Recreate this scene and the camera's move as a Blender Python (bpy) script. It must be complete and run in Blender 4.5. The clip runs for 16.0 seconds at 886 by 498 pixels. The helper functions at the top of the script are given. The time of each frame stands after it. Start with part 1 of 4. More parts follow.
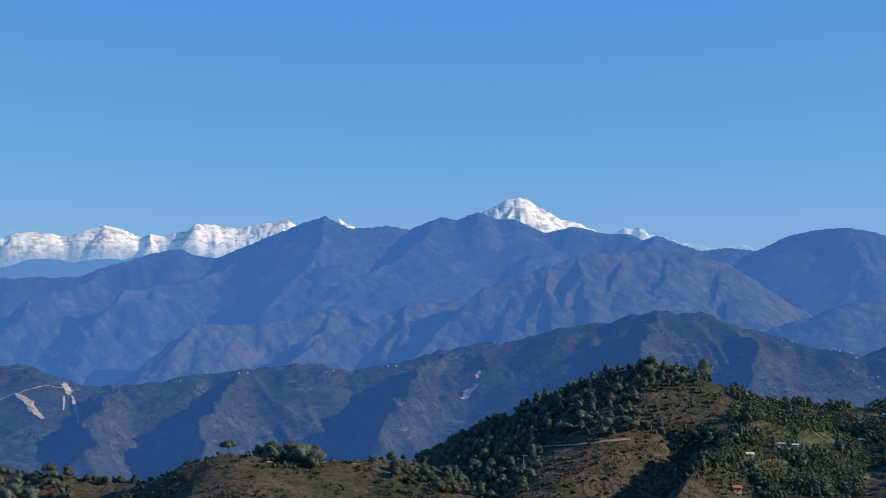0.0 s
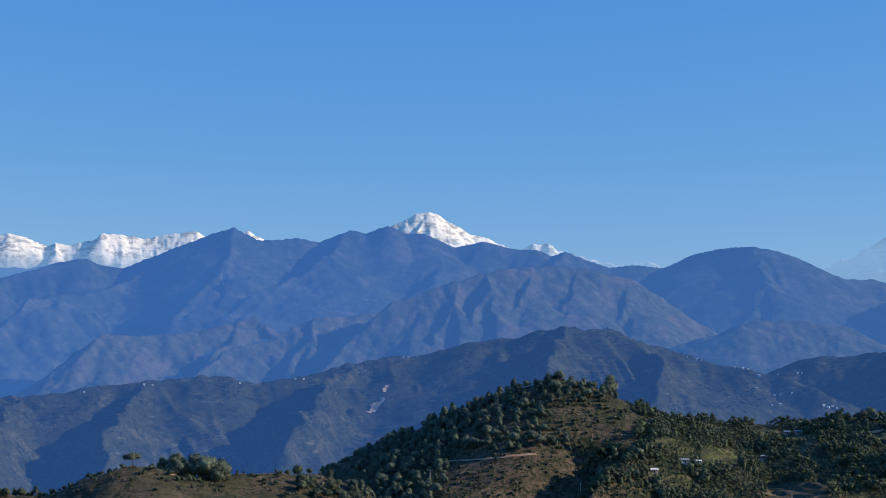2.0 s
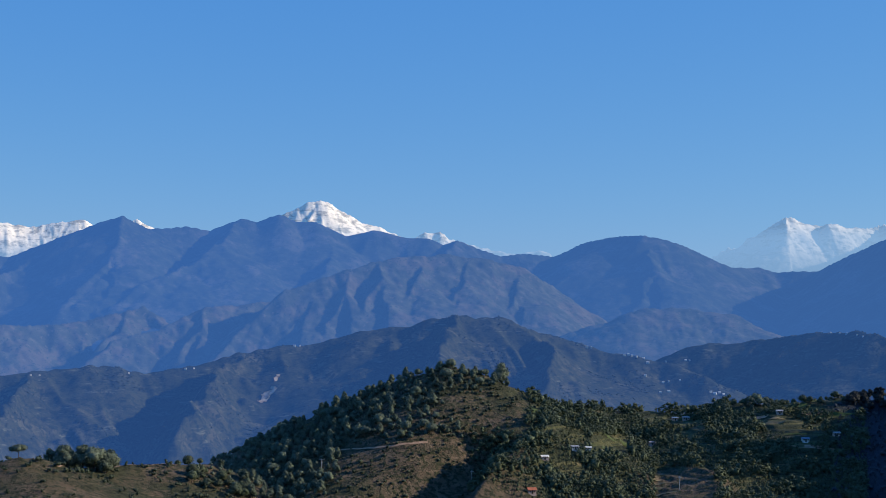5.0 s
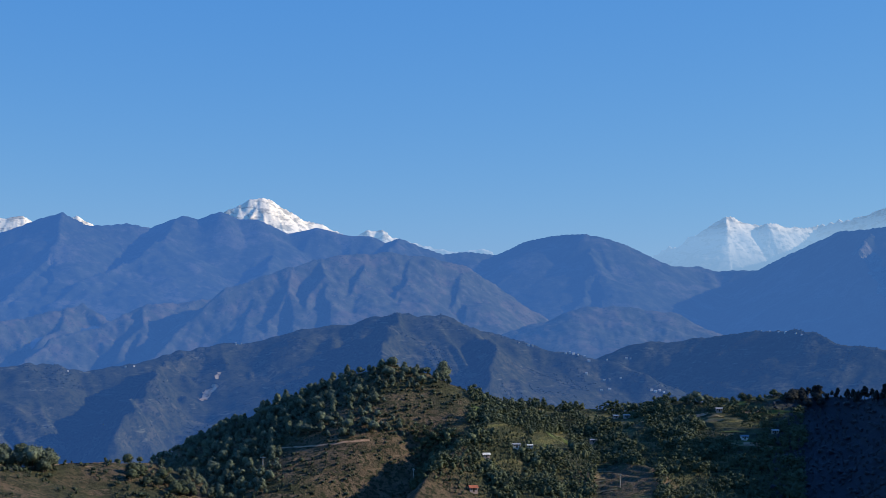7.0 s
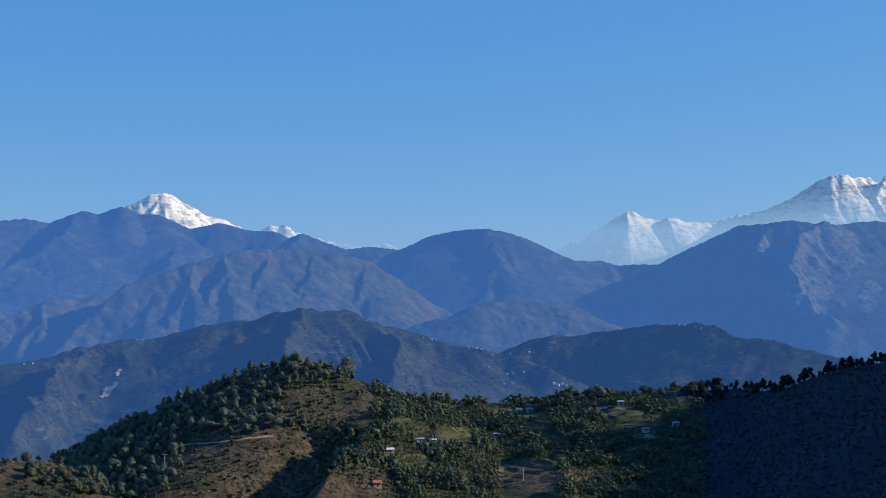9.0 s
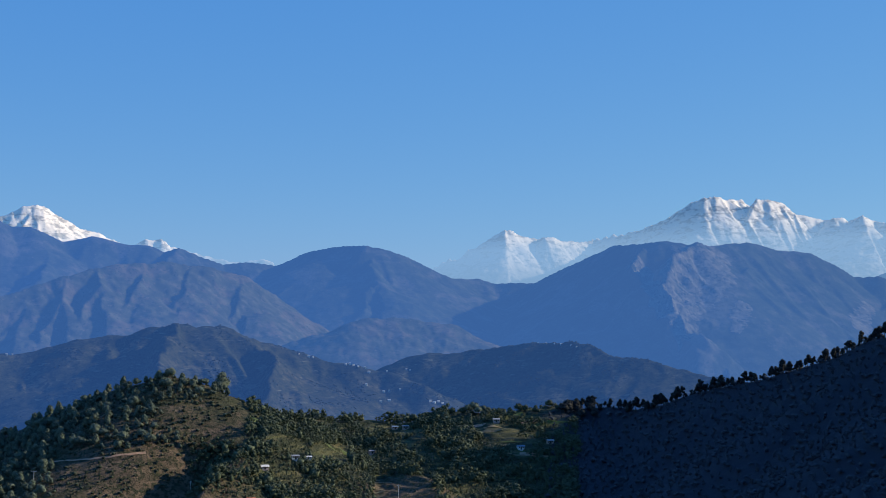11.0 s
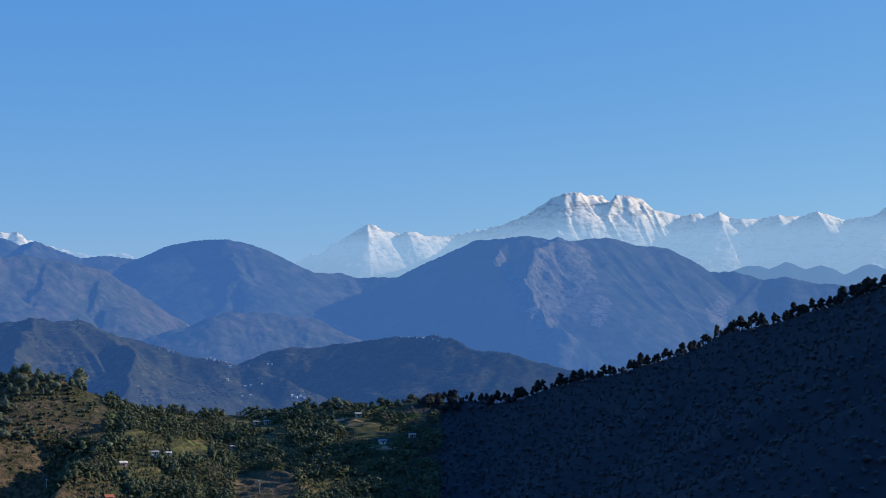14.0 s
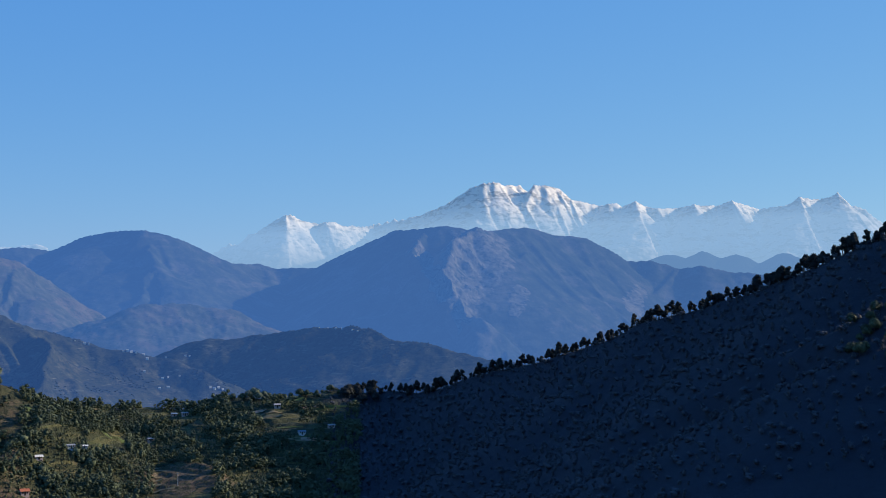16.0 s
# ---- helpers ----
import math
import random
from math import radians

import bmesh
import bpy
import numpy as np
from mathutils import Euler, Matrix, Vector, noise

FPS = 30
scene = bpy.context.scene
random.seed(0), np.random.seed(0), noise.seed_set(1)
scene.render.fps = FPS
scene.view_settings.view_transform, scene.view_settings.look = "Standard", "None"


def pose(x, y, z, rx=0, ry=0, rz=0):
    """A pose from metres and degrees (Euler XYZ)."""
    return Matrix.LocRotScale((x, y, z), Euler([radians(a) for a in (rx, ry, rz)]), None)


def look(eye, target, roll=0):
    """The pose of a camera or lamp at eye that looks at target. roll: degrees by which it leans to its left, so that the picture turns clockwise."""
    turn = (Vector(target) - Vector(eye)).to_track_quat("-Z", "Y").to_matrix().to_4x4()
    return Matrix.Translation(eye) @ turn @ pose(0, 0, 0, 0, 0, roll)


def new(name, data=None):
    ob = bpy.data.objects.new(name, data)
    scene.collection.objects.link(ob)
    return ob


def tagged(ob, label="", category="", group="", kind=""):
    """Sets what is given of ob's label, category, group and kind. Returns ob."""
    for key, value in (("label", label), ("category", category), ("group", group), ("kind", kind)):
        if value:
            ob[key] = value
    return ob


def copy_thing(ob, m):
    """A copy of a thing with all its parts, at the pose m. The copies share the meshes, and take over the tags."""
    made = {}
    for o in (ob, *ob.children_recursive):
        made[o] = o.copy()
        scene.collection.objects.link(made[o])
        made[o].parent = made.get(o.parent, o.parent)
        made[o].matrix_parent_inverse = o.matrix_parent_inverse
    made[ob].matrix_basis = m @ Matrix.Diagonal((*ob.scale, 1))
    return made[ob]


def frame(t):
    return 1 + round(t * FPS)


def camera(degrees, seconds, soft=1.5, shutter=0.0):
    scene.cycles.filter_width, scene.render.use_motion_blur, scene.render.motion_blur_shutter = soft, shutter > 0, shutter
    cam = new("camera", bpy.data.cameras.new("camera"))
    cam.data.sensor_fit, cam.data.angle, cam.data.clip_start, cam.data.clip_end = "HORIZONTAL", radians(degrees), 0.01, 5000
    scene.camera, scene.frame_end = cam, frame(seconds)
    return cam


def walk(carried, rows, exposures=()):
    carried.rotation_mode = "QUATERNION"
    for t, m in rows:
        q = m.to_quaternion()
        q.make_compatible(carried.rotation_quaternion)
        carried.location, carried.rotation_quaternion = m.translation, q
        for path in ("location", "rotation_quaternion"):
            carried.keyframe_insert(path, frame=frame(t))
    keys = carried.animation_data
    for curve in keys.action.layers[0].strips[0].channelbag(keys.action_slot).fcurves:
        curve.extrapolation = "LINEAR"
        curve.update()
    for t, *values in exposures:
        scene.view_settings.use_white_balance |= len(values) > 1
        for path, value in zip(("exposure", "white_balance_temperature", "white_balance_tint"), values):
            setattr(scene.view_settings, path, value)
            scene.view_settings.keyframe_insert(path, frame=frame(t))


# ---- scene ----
cam = camera(31.6, 16.0, soft=0.75)
EYE = 1.6     # the eye above the hilltop on which the viewer stands
ARM = 0.35    # the phone is held out at arm's length and swings round the body
# seconds, heading (to the right), pitch (up), lean to the right, in degrees
ROWS = [
    (0.0, 0.000, 2.100, 0.000),
    (0.5, 0.670, 2.235, -0.115),
    (1.0, 1.782, 2.134, -0.451),
    (1.5, 2.435, 2.393, -0.647),
    (2.0, 3.313, 2.627, -0.678),
    (2.5, 4.119, 2.367, -0.513),
    (3.0, 4.878, 2.317, -0.888),
    (3.5, 5.188, 2.167, -0.573),
    (4.0, 5.977, 2.301, -0.580),
    (4.5, 6.497, 2.279, -0.401),
    (5.0, 7.275, 2.252, -0.514),
    (7.5, 9.905, 2.218, -0.420),
    (8.0, 10.525, 2.264, -0.191),
    (8.5, 11.326, 1.977, -0.210),
    (9.0, 12.924, 2.041, -0.369),
    (11.5, 18.389, 2.720, -0.909),
    (12.0, 19.551, 2.437, -0.942),
    (12.5, 20.447, 2.698, -0.913),
    (13.0, 20.901, 2.658, -1.010),
    (13.5, 21.713, 2.722, -1.062),
    (14.0, 22.412, 2.577, -0.826),
    (14.5, 23.360, 2.417, -0.745),
    (15.0, 24.249, 2.367, -0.652),
    (15.5, 24.822, 2.434, -0.676),
    (16.0, 25.389, 2.253, -0.514),
]


def heading(az, el=0.0):
    """The way that looks az degrees to the right of the y axis and el degrees up."""
    a, e = radians(az), radians(el)
    return Vector((math.sin(a) * math.cos(e), math.cos(a) * math.cos(e), math.sin(e)))


def held(yaw, pitch, lean):
    eye = Vector((0, 0, EYE)) + ARM * heading(yaw)
    return look(eye, eye + 100 * heading(yaw, pitch), -lean)


# the phone lets its exposure rise a little as the dark ridge comes into view
walk(cam, [(t, held(yaw, pitch, lean)) for t, yaw, pitch, lean in ROWS],
     [(0, 0.09, 6520, 10), (4, 0.05, 6550, 10), (8, 0.07, 6580, 10), (12.5, 0.09, 6700, 10.5), (16, 0.19, 6860, 11)])

# ---- light: a low clear morning sun from the right, and the sky ----
SUN_AZ, SUN_EL = 94.0, 24.0
world = bpy.data.worlds.new("world")
scene.world = world
world.use_nodes = True
wn = world.node_tree.nodes
sky = wn.new("ShaderNodeTexSky")
sky.sky_type = "NISHITA"
sky.sun_disc = False
sky.sun_elevation = radians(SUN_EL)
sky.sun_rotation = radians(SUN_AZ)
sky.altitude = 1500
sky.air_density = 1.0
sky.dust_density = 0.8
sky.ozone_density = 3.0
wn["Background"].inputs["Strength"].default_value = 0.10
deep = wn.new("ShaderNodeMix")    # the deep blue of thin, dry mountain air
deep.data_type, deep.blend_type = "RGBA", "MULTIPLY"
deep.inputs[0].default_value = 1.0
deep.inputs[7].default_value = (0.49, 0.50, 0.22, 1)
world.node_tree.links.new(sky.outputs["Color"], deep.inputs[6])
clean = wn.new("ShaderNodeMix")
clean.data_type, clean.blend_type = "RGBA", "ADD"
clean.inputs[0].default_value = 1.0
clean.inputs[7].default_value = (0.06, 1.40, 5.6, 1)
world.node_tree.links.new(deep.outputs[2], clean.inputs[6])
world.node_tree.links.new(clean.outputs[2], wn["Background"].inputs["Color"])

sun = new("sun", bpy.data.lights.new("sun", "SUN"))
sun.data.energy = 5.0
sun.data.angle = radians(0.53)
sun.data.color = (1.0, 0.86, 0.65)
sun.matrix_world = look((0, 0, 0), -heading(SUN_AZ, SUN_EL))


# ---- materials ----
def material(name):
    m = bpy.data.materials.new(name)
    m.use_nodes = True
    nt = m.node_tree
    b = nt.nodes["Principled BSDF"]
    b.inputs["Specular IOR Level"].default_value = 0.2
    return m, nt, b


def node(nt, kind, **values):
    n = nt.nodes.new(kind)
    for key, value in values.items():
        n.inputs[key.replace("_", " ")].default_value = value
    return n


def place_noise(nt, scale, detail=6.0, rough=0.6, stretch=(1, 1, 1)):
    """Noise in world metres; scale is the size of a patch."""
    geo = node(nt, "ShaderNodeNewGeometry")
    mp = node(nt, "ShaderNodeMapping")
    mp.inputs["Scale"].default_value = stretch
    nt.links.new(geo.outputs["Position"], mp.inputs["Vector"])
    n = node(nt, "ShaderNodeTexNoise", Scale=1.0 / scale, Detail=detail, Roughness=rough)
    nt.links.new(mp.outputs["Vector"], n.inputs["Vector"])
    return n.outputs["Fac"]


def ramp(nt, fac, stops):
    r = node(nt, "ShaderNodeValToRGB")
    els = r.color_ramp.elements
    while len(els) < len(stops):
        els.new(0.5)
    for e, (at, col) in zip(els, stops):
        e.position, e.color = at, (*col, 1)
    nt.links.new(fac, r.inputs["Fac"])
    return r.outputs["Color"]


def mixed(nt, fac, a, b):
    m = nt.nodes.new("ShaderNodeMix")
    m.data_type = "RGBA"
    nt.links.new(fac, m.inputs[0])
    nt.links.new(a, m.inputs[6])
    nt.links.new(b, m.inputs[7])
    return m.outputs[2]


def bump(nt, b, height, strength, distance):
    n = node(nt, "ShaderNodeBump", Strength=strength, Distance=distance)
    nt.links.new(height, n.inputs["Height"])
    nt.links.new(n.outputs["Normal"], b.inputs["Normal"])


def grass_material():
    """Dry brown autumn grass with greener patches and low scrub."""
    m, nt, b = material("dry_grass")
    dry = ramp(nt, place_noise(nt, 9, 8, 0.65), [(0.3, (0.056, 0.045, 0.029)), (0.52, (0.125, 0.090, 0.058)), (0.75, (0.20, 0.145, 0.096))])
    green = ramp(nt, place_noise(nt, 5, 8, 0.7), [(0.3, (0.028, 0.032, 0.017)), (0.7, (0.085, 0.082, 0.038))])
    where = ramp(nt, place_noise(nt, 60, 7, 0.65), [(0.45, (0, 0, 0)), (0.58, (1, 1, 1))])
    tufts = ramp(nt, place_noise(nt, 2.6, 5, 0.7), [(0.48, (0, 0, 0)), (0.56, (1, 1, 1))])
    scrub = ramp(nt, place_noise(nt, 1.2, 4, 0.6), [(0.3, (0.016, 0.02, 0.011)), (0.7, (0.05, 0.055, 0.026))])
    soil = ramp(nt, place_noise(nt, 3, 6, 0.6), [(0.3, (0.10, 0.068, 0.042)), (0.7, (0.20, 0.145, 0.095))])
    level = ramp(nt, place_noise(nt, 12, 6, 0.65, (0.3, 0.3, 3)), [(0.56, (0, 0, 0)), (0.64, (1, 1, 1))])
    open_land = mixed(nt, tufts, mixed(nt, level, mixed(nt, where, dry, green), soil), scrub)
    # land cover by bearing: open hills in the west, farmland on the shoulder, forest floor with painted shade on the
    # eastern ridge
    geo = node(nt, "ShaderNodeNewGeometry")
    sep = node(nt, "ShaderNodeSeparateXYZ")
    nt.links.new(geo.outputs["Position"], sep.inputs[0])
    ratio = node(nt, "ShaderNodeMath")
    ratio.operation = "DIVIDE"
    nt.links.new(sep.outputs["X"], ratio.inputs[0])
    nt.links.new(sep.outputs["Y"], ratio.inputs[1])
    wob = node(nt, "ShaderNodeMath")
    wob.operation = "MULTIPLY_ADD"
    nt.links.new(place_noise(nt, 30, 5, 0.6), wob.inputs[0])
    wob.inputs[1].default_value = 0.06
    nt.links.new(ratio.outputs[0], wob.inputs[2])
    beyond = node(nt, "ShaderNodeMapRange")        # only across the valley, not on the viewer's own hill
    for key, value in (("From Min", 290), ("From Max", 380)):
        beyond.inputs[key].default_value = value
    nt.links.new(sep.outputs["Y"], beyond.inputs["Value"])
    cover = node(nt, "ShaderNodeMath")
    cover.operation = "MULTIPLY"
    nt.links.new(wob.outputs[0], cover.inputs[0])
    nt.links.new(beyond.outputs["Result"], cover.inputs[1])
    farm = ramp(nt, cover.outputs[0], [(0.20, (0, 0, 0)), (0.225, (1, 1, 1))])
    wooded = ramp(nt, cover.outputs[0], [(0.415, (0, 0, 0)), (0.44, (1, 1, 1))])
    meadow = ramp(nt, place_noise(nt, 6, 7, 0.65), [(0.35, (0.022, 0.029, 0.016)), (0.55, (0.048, 0.056, 0.028)), (0.72, (0.095, 0.088, 0.047))])
    banks = ramp(nt, place_noise(nt, 22, 5, 0.6, (0.35, 0.35, 8)), [(0.50, (0, 0, 0)), (0.56, (1, 1, 1))])
    stubble = ramp(nt, place_noise(nt, 9, 5, 0.6), [(0.35, (0.07, 0.082, 0.030)), (0.6, (0.12, 0.11, 0.052)), (0.75, (0.19, 0.145, 0.09))])
    meadow = mixed(nt, banks, meadow, stubble)
    # the bare terraced knob among the farms
    away = node(nt, "ShaderNodeVectorMath")
    away.operation = "DISTANCE"
    away.inputs[1].default_value = (250, 862, -90)
    nt.links.new(geo.outputs["Position"], away.inputs[0])
    ring = node(nt, "ShaderNodeMath")
    ring.operation = "MULTIPLY_ADD"
    nt.links.new(place_noise(nt, 12, 4, 0.6), ring.inputs[0])
    ring.inputs[1].default_value = 30
    nt.links.new(away.outputs["Value"], ring.inputs[2])
    knob = node(nt, "ShaderNodeMapRange")
    for key, value in (("From Min", 48), ("From Max", 40)):
        knob.inputs[key].default_value = value
    nt.links.new(ring.outputs[0], knob.inputs["Value"])
    meadow = mixed(nt, knob.outputs["Result"], meadow, mixed(nt, tufts, dry, green))
    # forest floor with the ridge's blue shade put into its colour
    floor_shade = ramp(nt, place_noise(nt, 4, 6, 0.65), [(0.3, (0.027, 0.033, 0.047)), (0.7, (0.032, 0.039, 0.054))])
    nt.links.new(mixed(nt, wooded, mixed(nt, farm, open_land, meadow), floor_shade), b.inputs["Base Color"])
    b.inputs["Roughness"].default_value = 0.9
    bump(nt, b, place_noise(nt, 2.6, 6, 0.75), 1.0, 1.6)
    return m


def plain_material(name, lo, hi, size, rough=0.85, relief=0.3):
    m, nt, b = material(name)
    col = ramp(nt, place_noise(nt, size, 7, 0.65), [(0.3, lo), (0.7, hi)])
    nt.links.new(col, b.inputs["Base Color"])
    b.inputs["Roughness"].default_value = rough
    if relief:
        bump(nt, b, place_noise(nt, size * 0.3, 5, 0.6), relief, size * 0.1)
    return m


def leaf_material(name, lo, hi):
    m, nt, b = material(name)
    grain = place_noise(nt, 1.6, 4, 0.6)
    info = node(nt, "ShaderNodeObjectInfo")
    geo = node(nt, "ShaderNodeNewGeometry")
    add = node(nt, "ShaderNodeMath")
    add.operation = "MULTIPLY_ADD"
    nt.links.new(info.outputs["Random"], add.inputs[0])
    add.inputs[1].default_value = 0.35
    add2 = node(nt, "ShaderNodeMath")
    add2.operation = "MULTIPLY_ADD"
    nt.links.new(geo.outputs["Random Per Island"], add2.inputs[0])
    add2.inputs[1].default_value = 0.3
    nt.links.new(grain, add2.inputs[2])
    nt.links.new(add2.outputs[0], add.inputs[2])
    col = ramp(nt, add.outputs[0], [(0.35, lo), (1.05, hi)])
    nt.links.new(col, b.inputs["Base Color"])
    b.inputs["Roughness"].default_value = 0.75
    b.inputs["Specular IOR Level"].default_value = 0.2
    return m


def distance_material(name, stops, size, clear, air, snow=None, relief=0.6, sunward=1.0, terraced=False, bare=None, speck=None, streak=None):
    """Land so far off that it is the backdrop of distance, with its haze painted on: clear is the share of its own
    light that is kept, and air the haze colour mixed in as emission."""
    m, nt, b = material(name)
    col = ramp(nt, place_noise(nt, size, 9, 0.65), stops)
    if bare:                      # open slopes of dry grass and rock between the woods
        patch, open_stops, edge = bare
        where = ramp(nt, place_noise(nt, patch, 8, 0.68), [(edge, (0, 0, 0)), (edge + 0.08, (1, 1, 1))])
        col = mixed(nt, where, col, ramp(nt, place_noise(nt, size, 7, 0.65), open_stops))
    if streak:                    # pale rills worn down the steep faces
        wide, rill_stops, edge = streak
        rills = ramp(nt, place_noise(nt, wide, 6, 0.62, (1, 1, 0.22)), [(edge, (0, 0, 0)), (edge + 0.14, (1, 1, 1))])
        col = mixed(nt, rills, col, ramp(nt, place_noise(nt, wide * 0.8, 5, 0.65), rill_stops))
    if speck:                     # single trees and bushes
        wide, dark, edge = speck
        dots = ramp(nt, place_noise(nt, wide, 4, 0.7), [(edge, (0, 0, 0)), (edge + 0.07, (1, 1, 1))])
        col = mixed(nt, dots, col, ramp(nt, place_noise(nt, wide * 2, 3, 0.6), [(0.3, dark), (0.7, tuple(1.5 * c for c in dark))]))
    if terraced:                  # thin level lines of field banks
        lines = ramp(nt, place_noise(nt, 14, 6, 0.6, (0.5, 0.5, 4)), [(0.59, (0, 0, 0)), (0.66, (1, 1, 1))])
        bank = ramp(nt, place_noise(nt, 8, 4, 0.6), [(0.3, (0.088, 0.105, 0.068)), (0.7, (0.195, 0.205, 0.145))])
        col = mixed(nt, lines, col, bank)
        thickets = ramp(nt, place_noise(nt, 9, 7, 0.72), [(0.50, (0, 0, 0)), (0.55, (1, 1, 1))])
        shrub = ramp(nt, place_noise(nt, 3, 3, 0.6), [(0.3, (0.022, 0.032, 0.020)), (0.7, (0.055, 0.068, 0.038))])
        col = mixed(nt, thickets, col, shrub)
    if snow:
        low, high = snow
        geo = node(nt, "ShaderNodeNewGeometry")
        sep = node(nt, "ShaderNodeSeparateXYZ")
        nt.links.new(geo.outputs["Position"], sep.inputs[0])
        fuzz = node(nt, "ShaderNodeMath")
        fuzz.operation = "MULTIPLY_ADD"
        nt.links.new(place_noise(nt, 60, 8, 0.7), fuzz.inputs[0])
        fuzz.inputs[1].default_value = 110
        nt.links.new(sep.outputs["Z"], fuzz.inputs[2])
        rng = node(nt, "ShaderNodeMapRange")
        rng.inputs["From Min"].default_value = low + 55
        rng.inputs["From Max"].default_value = high + 55
        nt.links.new(fuzz.outputs[0], rng.inputs["Value"])
        white = ramp(nt, place_noise(nt, 25, 6, 0.6), [(0.2, (0.88, 0.79, 0.67)), (0.7, (0.97, 0.88, 0.76))])
        strata = ramp(nt, place_noise(nt, 20, 7, 0.66, (0.6, 0.6, 1.5)), [(0.50, (0, 0, 0)), (0.58, (1, 1, 1))])
        ledge = ramp(nt, place_noise(nt, 6, 4, 0.6), [(0.3, (0.30, 0.29, 0.28)), (0.7, (0.62, 0.57, 0.51))])
        white = mixed(nt, strata, white, ledge)
        facing = node(nt, "ShaderNodeSeparateXYZ")     # shade painted in: faces to the west get less snow colour
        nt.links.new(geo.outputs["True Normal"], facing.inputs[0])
        west_shade = node(nt, "ShaderNodeMapRange")
        west_shade.inputs["From Min"].default_value, west_shade.inputs["From Max"].default_value = -0.34, -0.16
        west_shade.inputs["To Min"].default_value = 0.75
        nt.links.new(facing.outputs["X"], west_shade.inputs["Value"])
        snow_share = node(nt, "ShaderNodeMath")
        snow_share.operation = "MULTIPLY"
        nt.links.new(rng.outputs["Result"], snow_share.inputs[0])
        nt.links.new(west_shade.outputs["Result"], snow_share.inputs[1])
        col = mixed(nt, snow_share.outputs[0], col, white)
    nt.links.new(col, b.inputs["Base Color"])
    b.inputs["Roughness"].default_value = 0.95
    b.inputs["Specular IOR Level"].default_value = 0.0
    if snow:                      # flutings down the faces, crossed by rock bands
        both = node(nt, "ShaderNodeMath")
        both.operation = "ADD"
        nt.links.new(place_noise(nt, size * 0.7, 5, 0.55, (1, 1, 0.3)), both.inputs[0])
        nt.links.new(place_noise(nt, size * 1.4, 6, 0.6, (0.7, 0.7, 1.3)), both.inputs[1])
        bump(nt, b, both.outputs[0], relief, size * 0.22)
    else:
        bump(nt, b, place_noise(nt, size * 0.35, 9, 0.72), relief, size * 0.12)
    # painted haze: an emission in the haze colour, mixed over the surface
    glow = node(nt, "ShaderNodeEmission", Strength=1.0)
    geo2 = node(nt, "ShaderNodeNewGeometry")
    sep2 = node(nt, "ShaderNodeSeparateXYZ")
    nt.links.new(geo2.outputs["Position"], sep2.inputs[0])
    east = node(nt, "ShaderNodeMapRange")          # the painted haze is made brighter and paler towards the sun
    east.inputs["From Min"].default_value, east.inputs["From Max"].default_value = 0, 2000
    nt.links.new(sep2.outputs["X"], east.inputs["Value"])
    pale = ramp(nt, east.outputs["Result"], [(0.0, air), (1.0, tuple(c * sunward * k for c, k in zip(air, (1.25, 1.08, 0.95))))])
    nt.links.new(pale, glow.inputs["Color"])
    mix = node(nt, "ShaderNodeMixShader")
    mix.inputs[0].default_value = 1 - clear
    if snow:                      # painted haze, thick in the valleys and thinner upwards
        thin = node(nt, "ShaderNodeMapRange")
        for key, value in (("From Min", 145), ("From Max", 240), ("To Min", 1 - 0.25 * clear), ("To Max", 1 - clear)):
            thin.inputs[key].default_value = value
        haze_lift = node(nt, "ShaderNodeMath")      # and painted to reach higher towards the sun
        haze_lift.operation = "MULTIPLY_ADD"
        nt.links.new(sep.outputs["X"], haze_lift.inputs[0])
        haze_lift.inputs[1].default_value = -0.046
        nt.links.new(sep.outputs["Z"], haze_lift.inputs[2])
        nt.links.new(haze_lift.outputs[0], thin.inputs["Value"])
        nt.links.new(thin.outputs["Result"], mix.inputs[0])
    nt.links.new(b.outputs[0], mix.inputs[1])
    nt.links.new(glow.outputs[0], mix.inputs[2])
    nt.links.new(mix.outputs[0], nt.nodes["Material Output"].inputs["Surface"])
    return m


WOODED = [(0.3, (0.033, 0.045, 0.026)), (0.5, (0.057, 0.072, 0.042)), (0.7, (0.108, 0.12, 0.075))]
ROCKY = [(0.3, (0.047, 0.06, 0.038)), (0.5, (0.088, 0.10, 0.068)), (0.7, (0.172, 0.176, 0.13))]
M_GRASS = grass_material()
M_ROAD = plain_material("pale_earth", (0.19, 0.12, 0.078), (0.42, 0.28, 0.19), 2.2)
M_STUBBLE = plain_material("dry_stubble", (0.10, 0.088, 0.045), (0.24, 0.19, 0.11), 3)
M_FIELD = plain_material("green_crop", (0.05, 0.075, 0.022), (0.11, 0.14, 0.045), 4)
M_LEAF = leaf_material("pine_foliage", (0.045, 0.060, 0.050), (0.140, 0.172, 0.115))
M_LEAF_FARM = leaf_material("farm_wood_foliage", (0.020, 0.031, 0.026), (0.084, 0.108, 0.060))
M_LEAF_WARM = leaf_material("broad_foliage", (0.022, 0.031, 0.024), (0.080, 0.102, 0.058))
# foliage with the shaded ridge's blue tone put into its colour
M_LEAF_SHADE = leaf_material("shade_blue_foliage", (0.056, 0.066, 0.082), (0.064, 0.075, 0.092))
# near-black, so that crest trees look unlit: their shade is in the colour
M_LEAF_SILHOUETTE = leaf_material("silhouette_foliage", (0.014, 0.018, 0.020), (0.028, 0.034, 0.034))
M_BARK = plain_material("bark", (0.06, 0.045, 0.035), (0.13, 0.10, 0.08), 0.4)
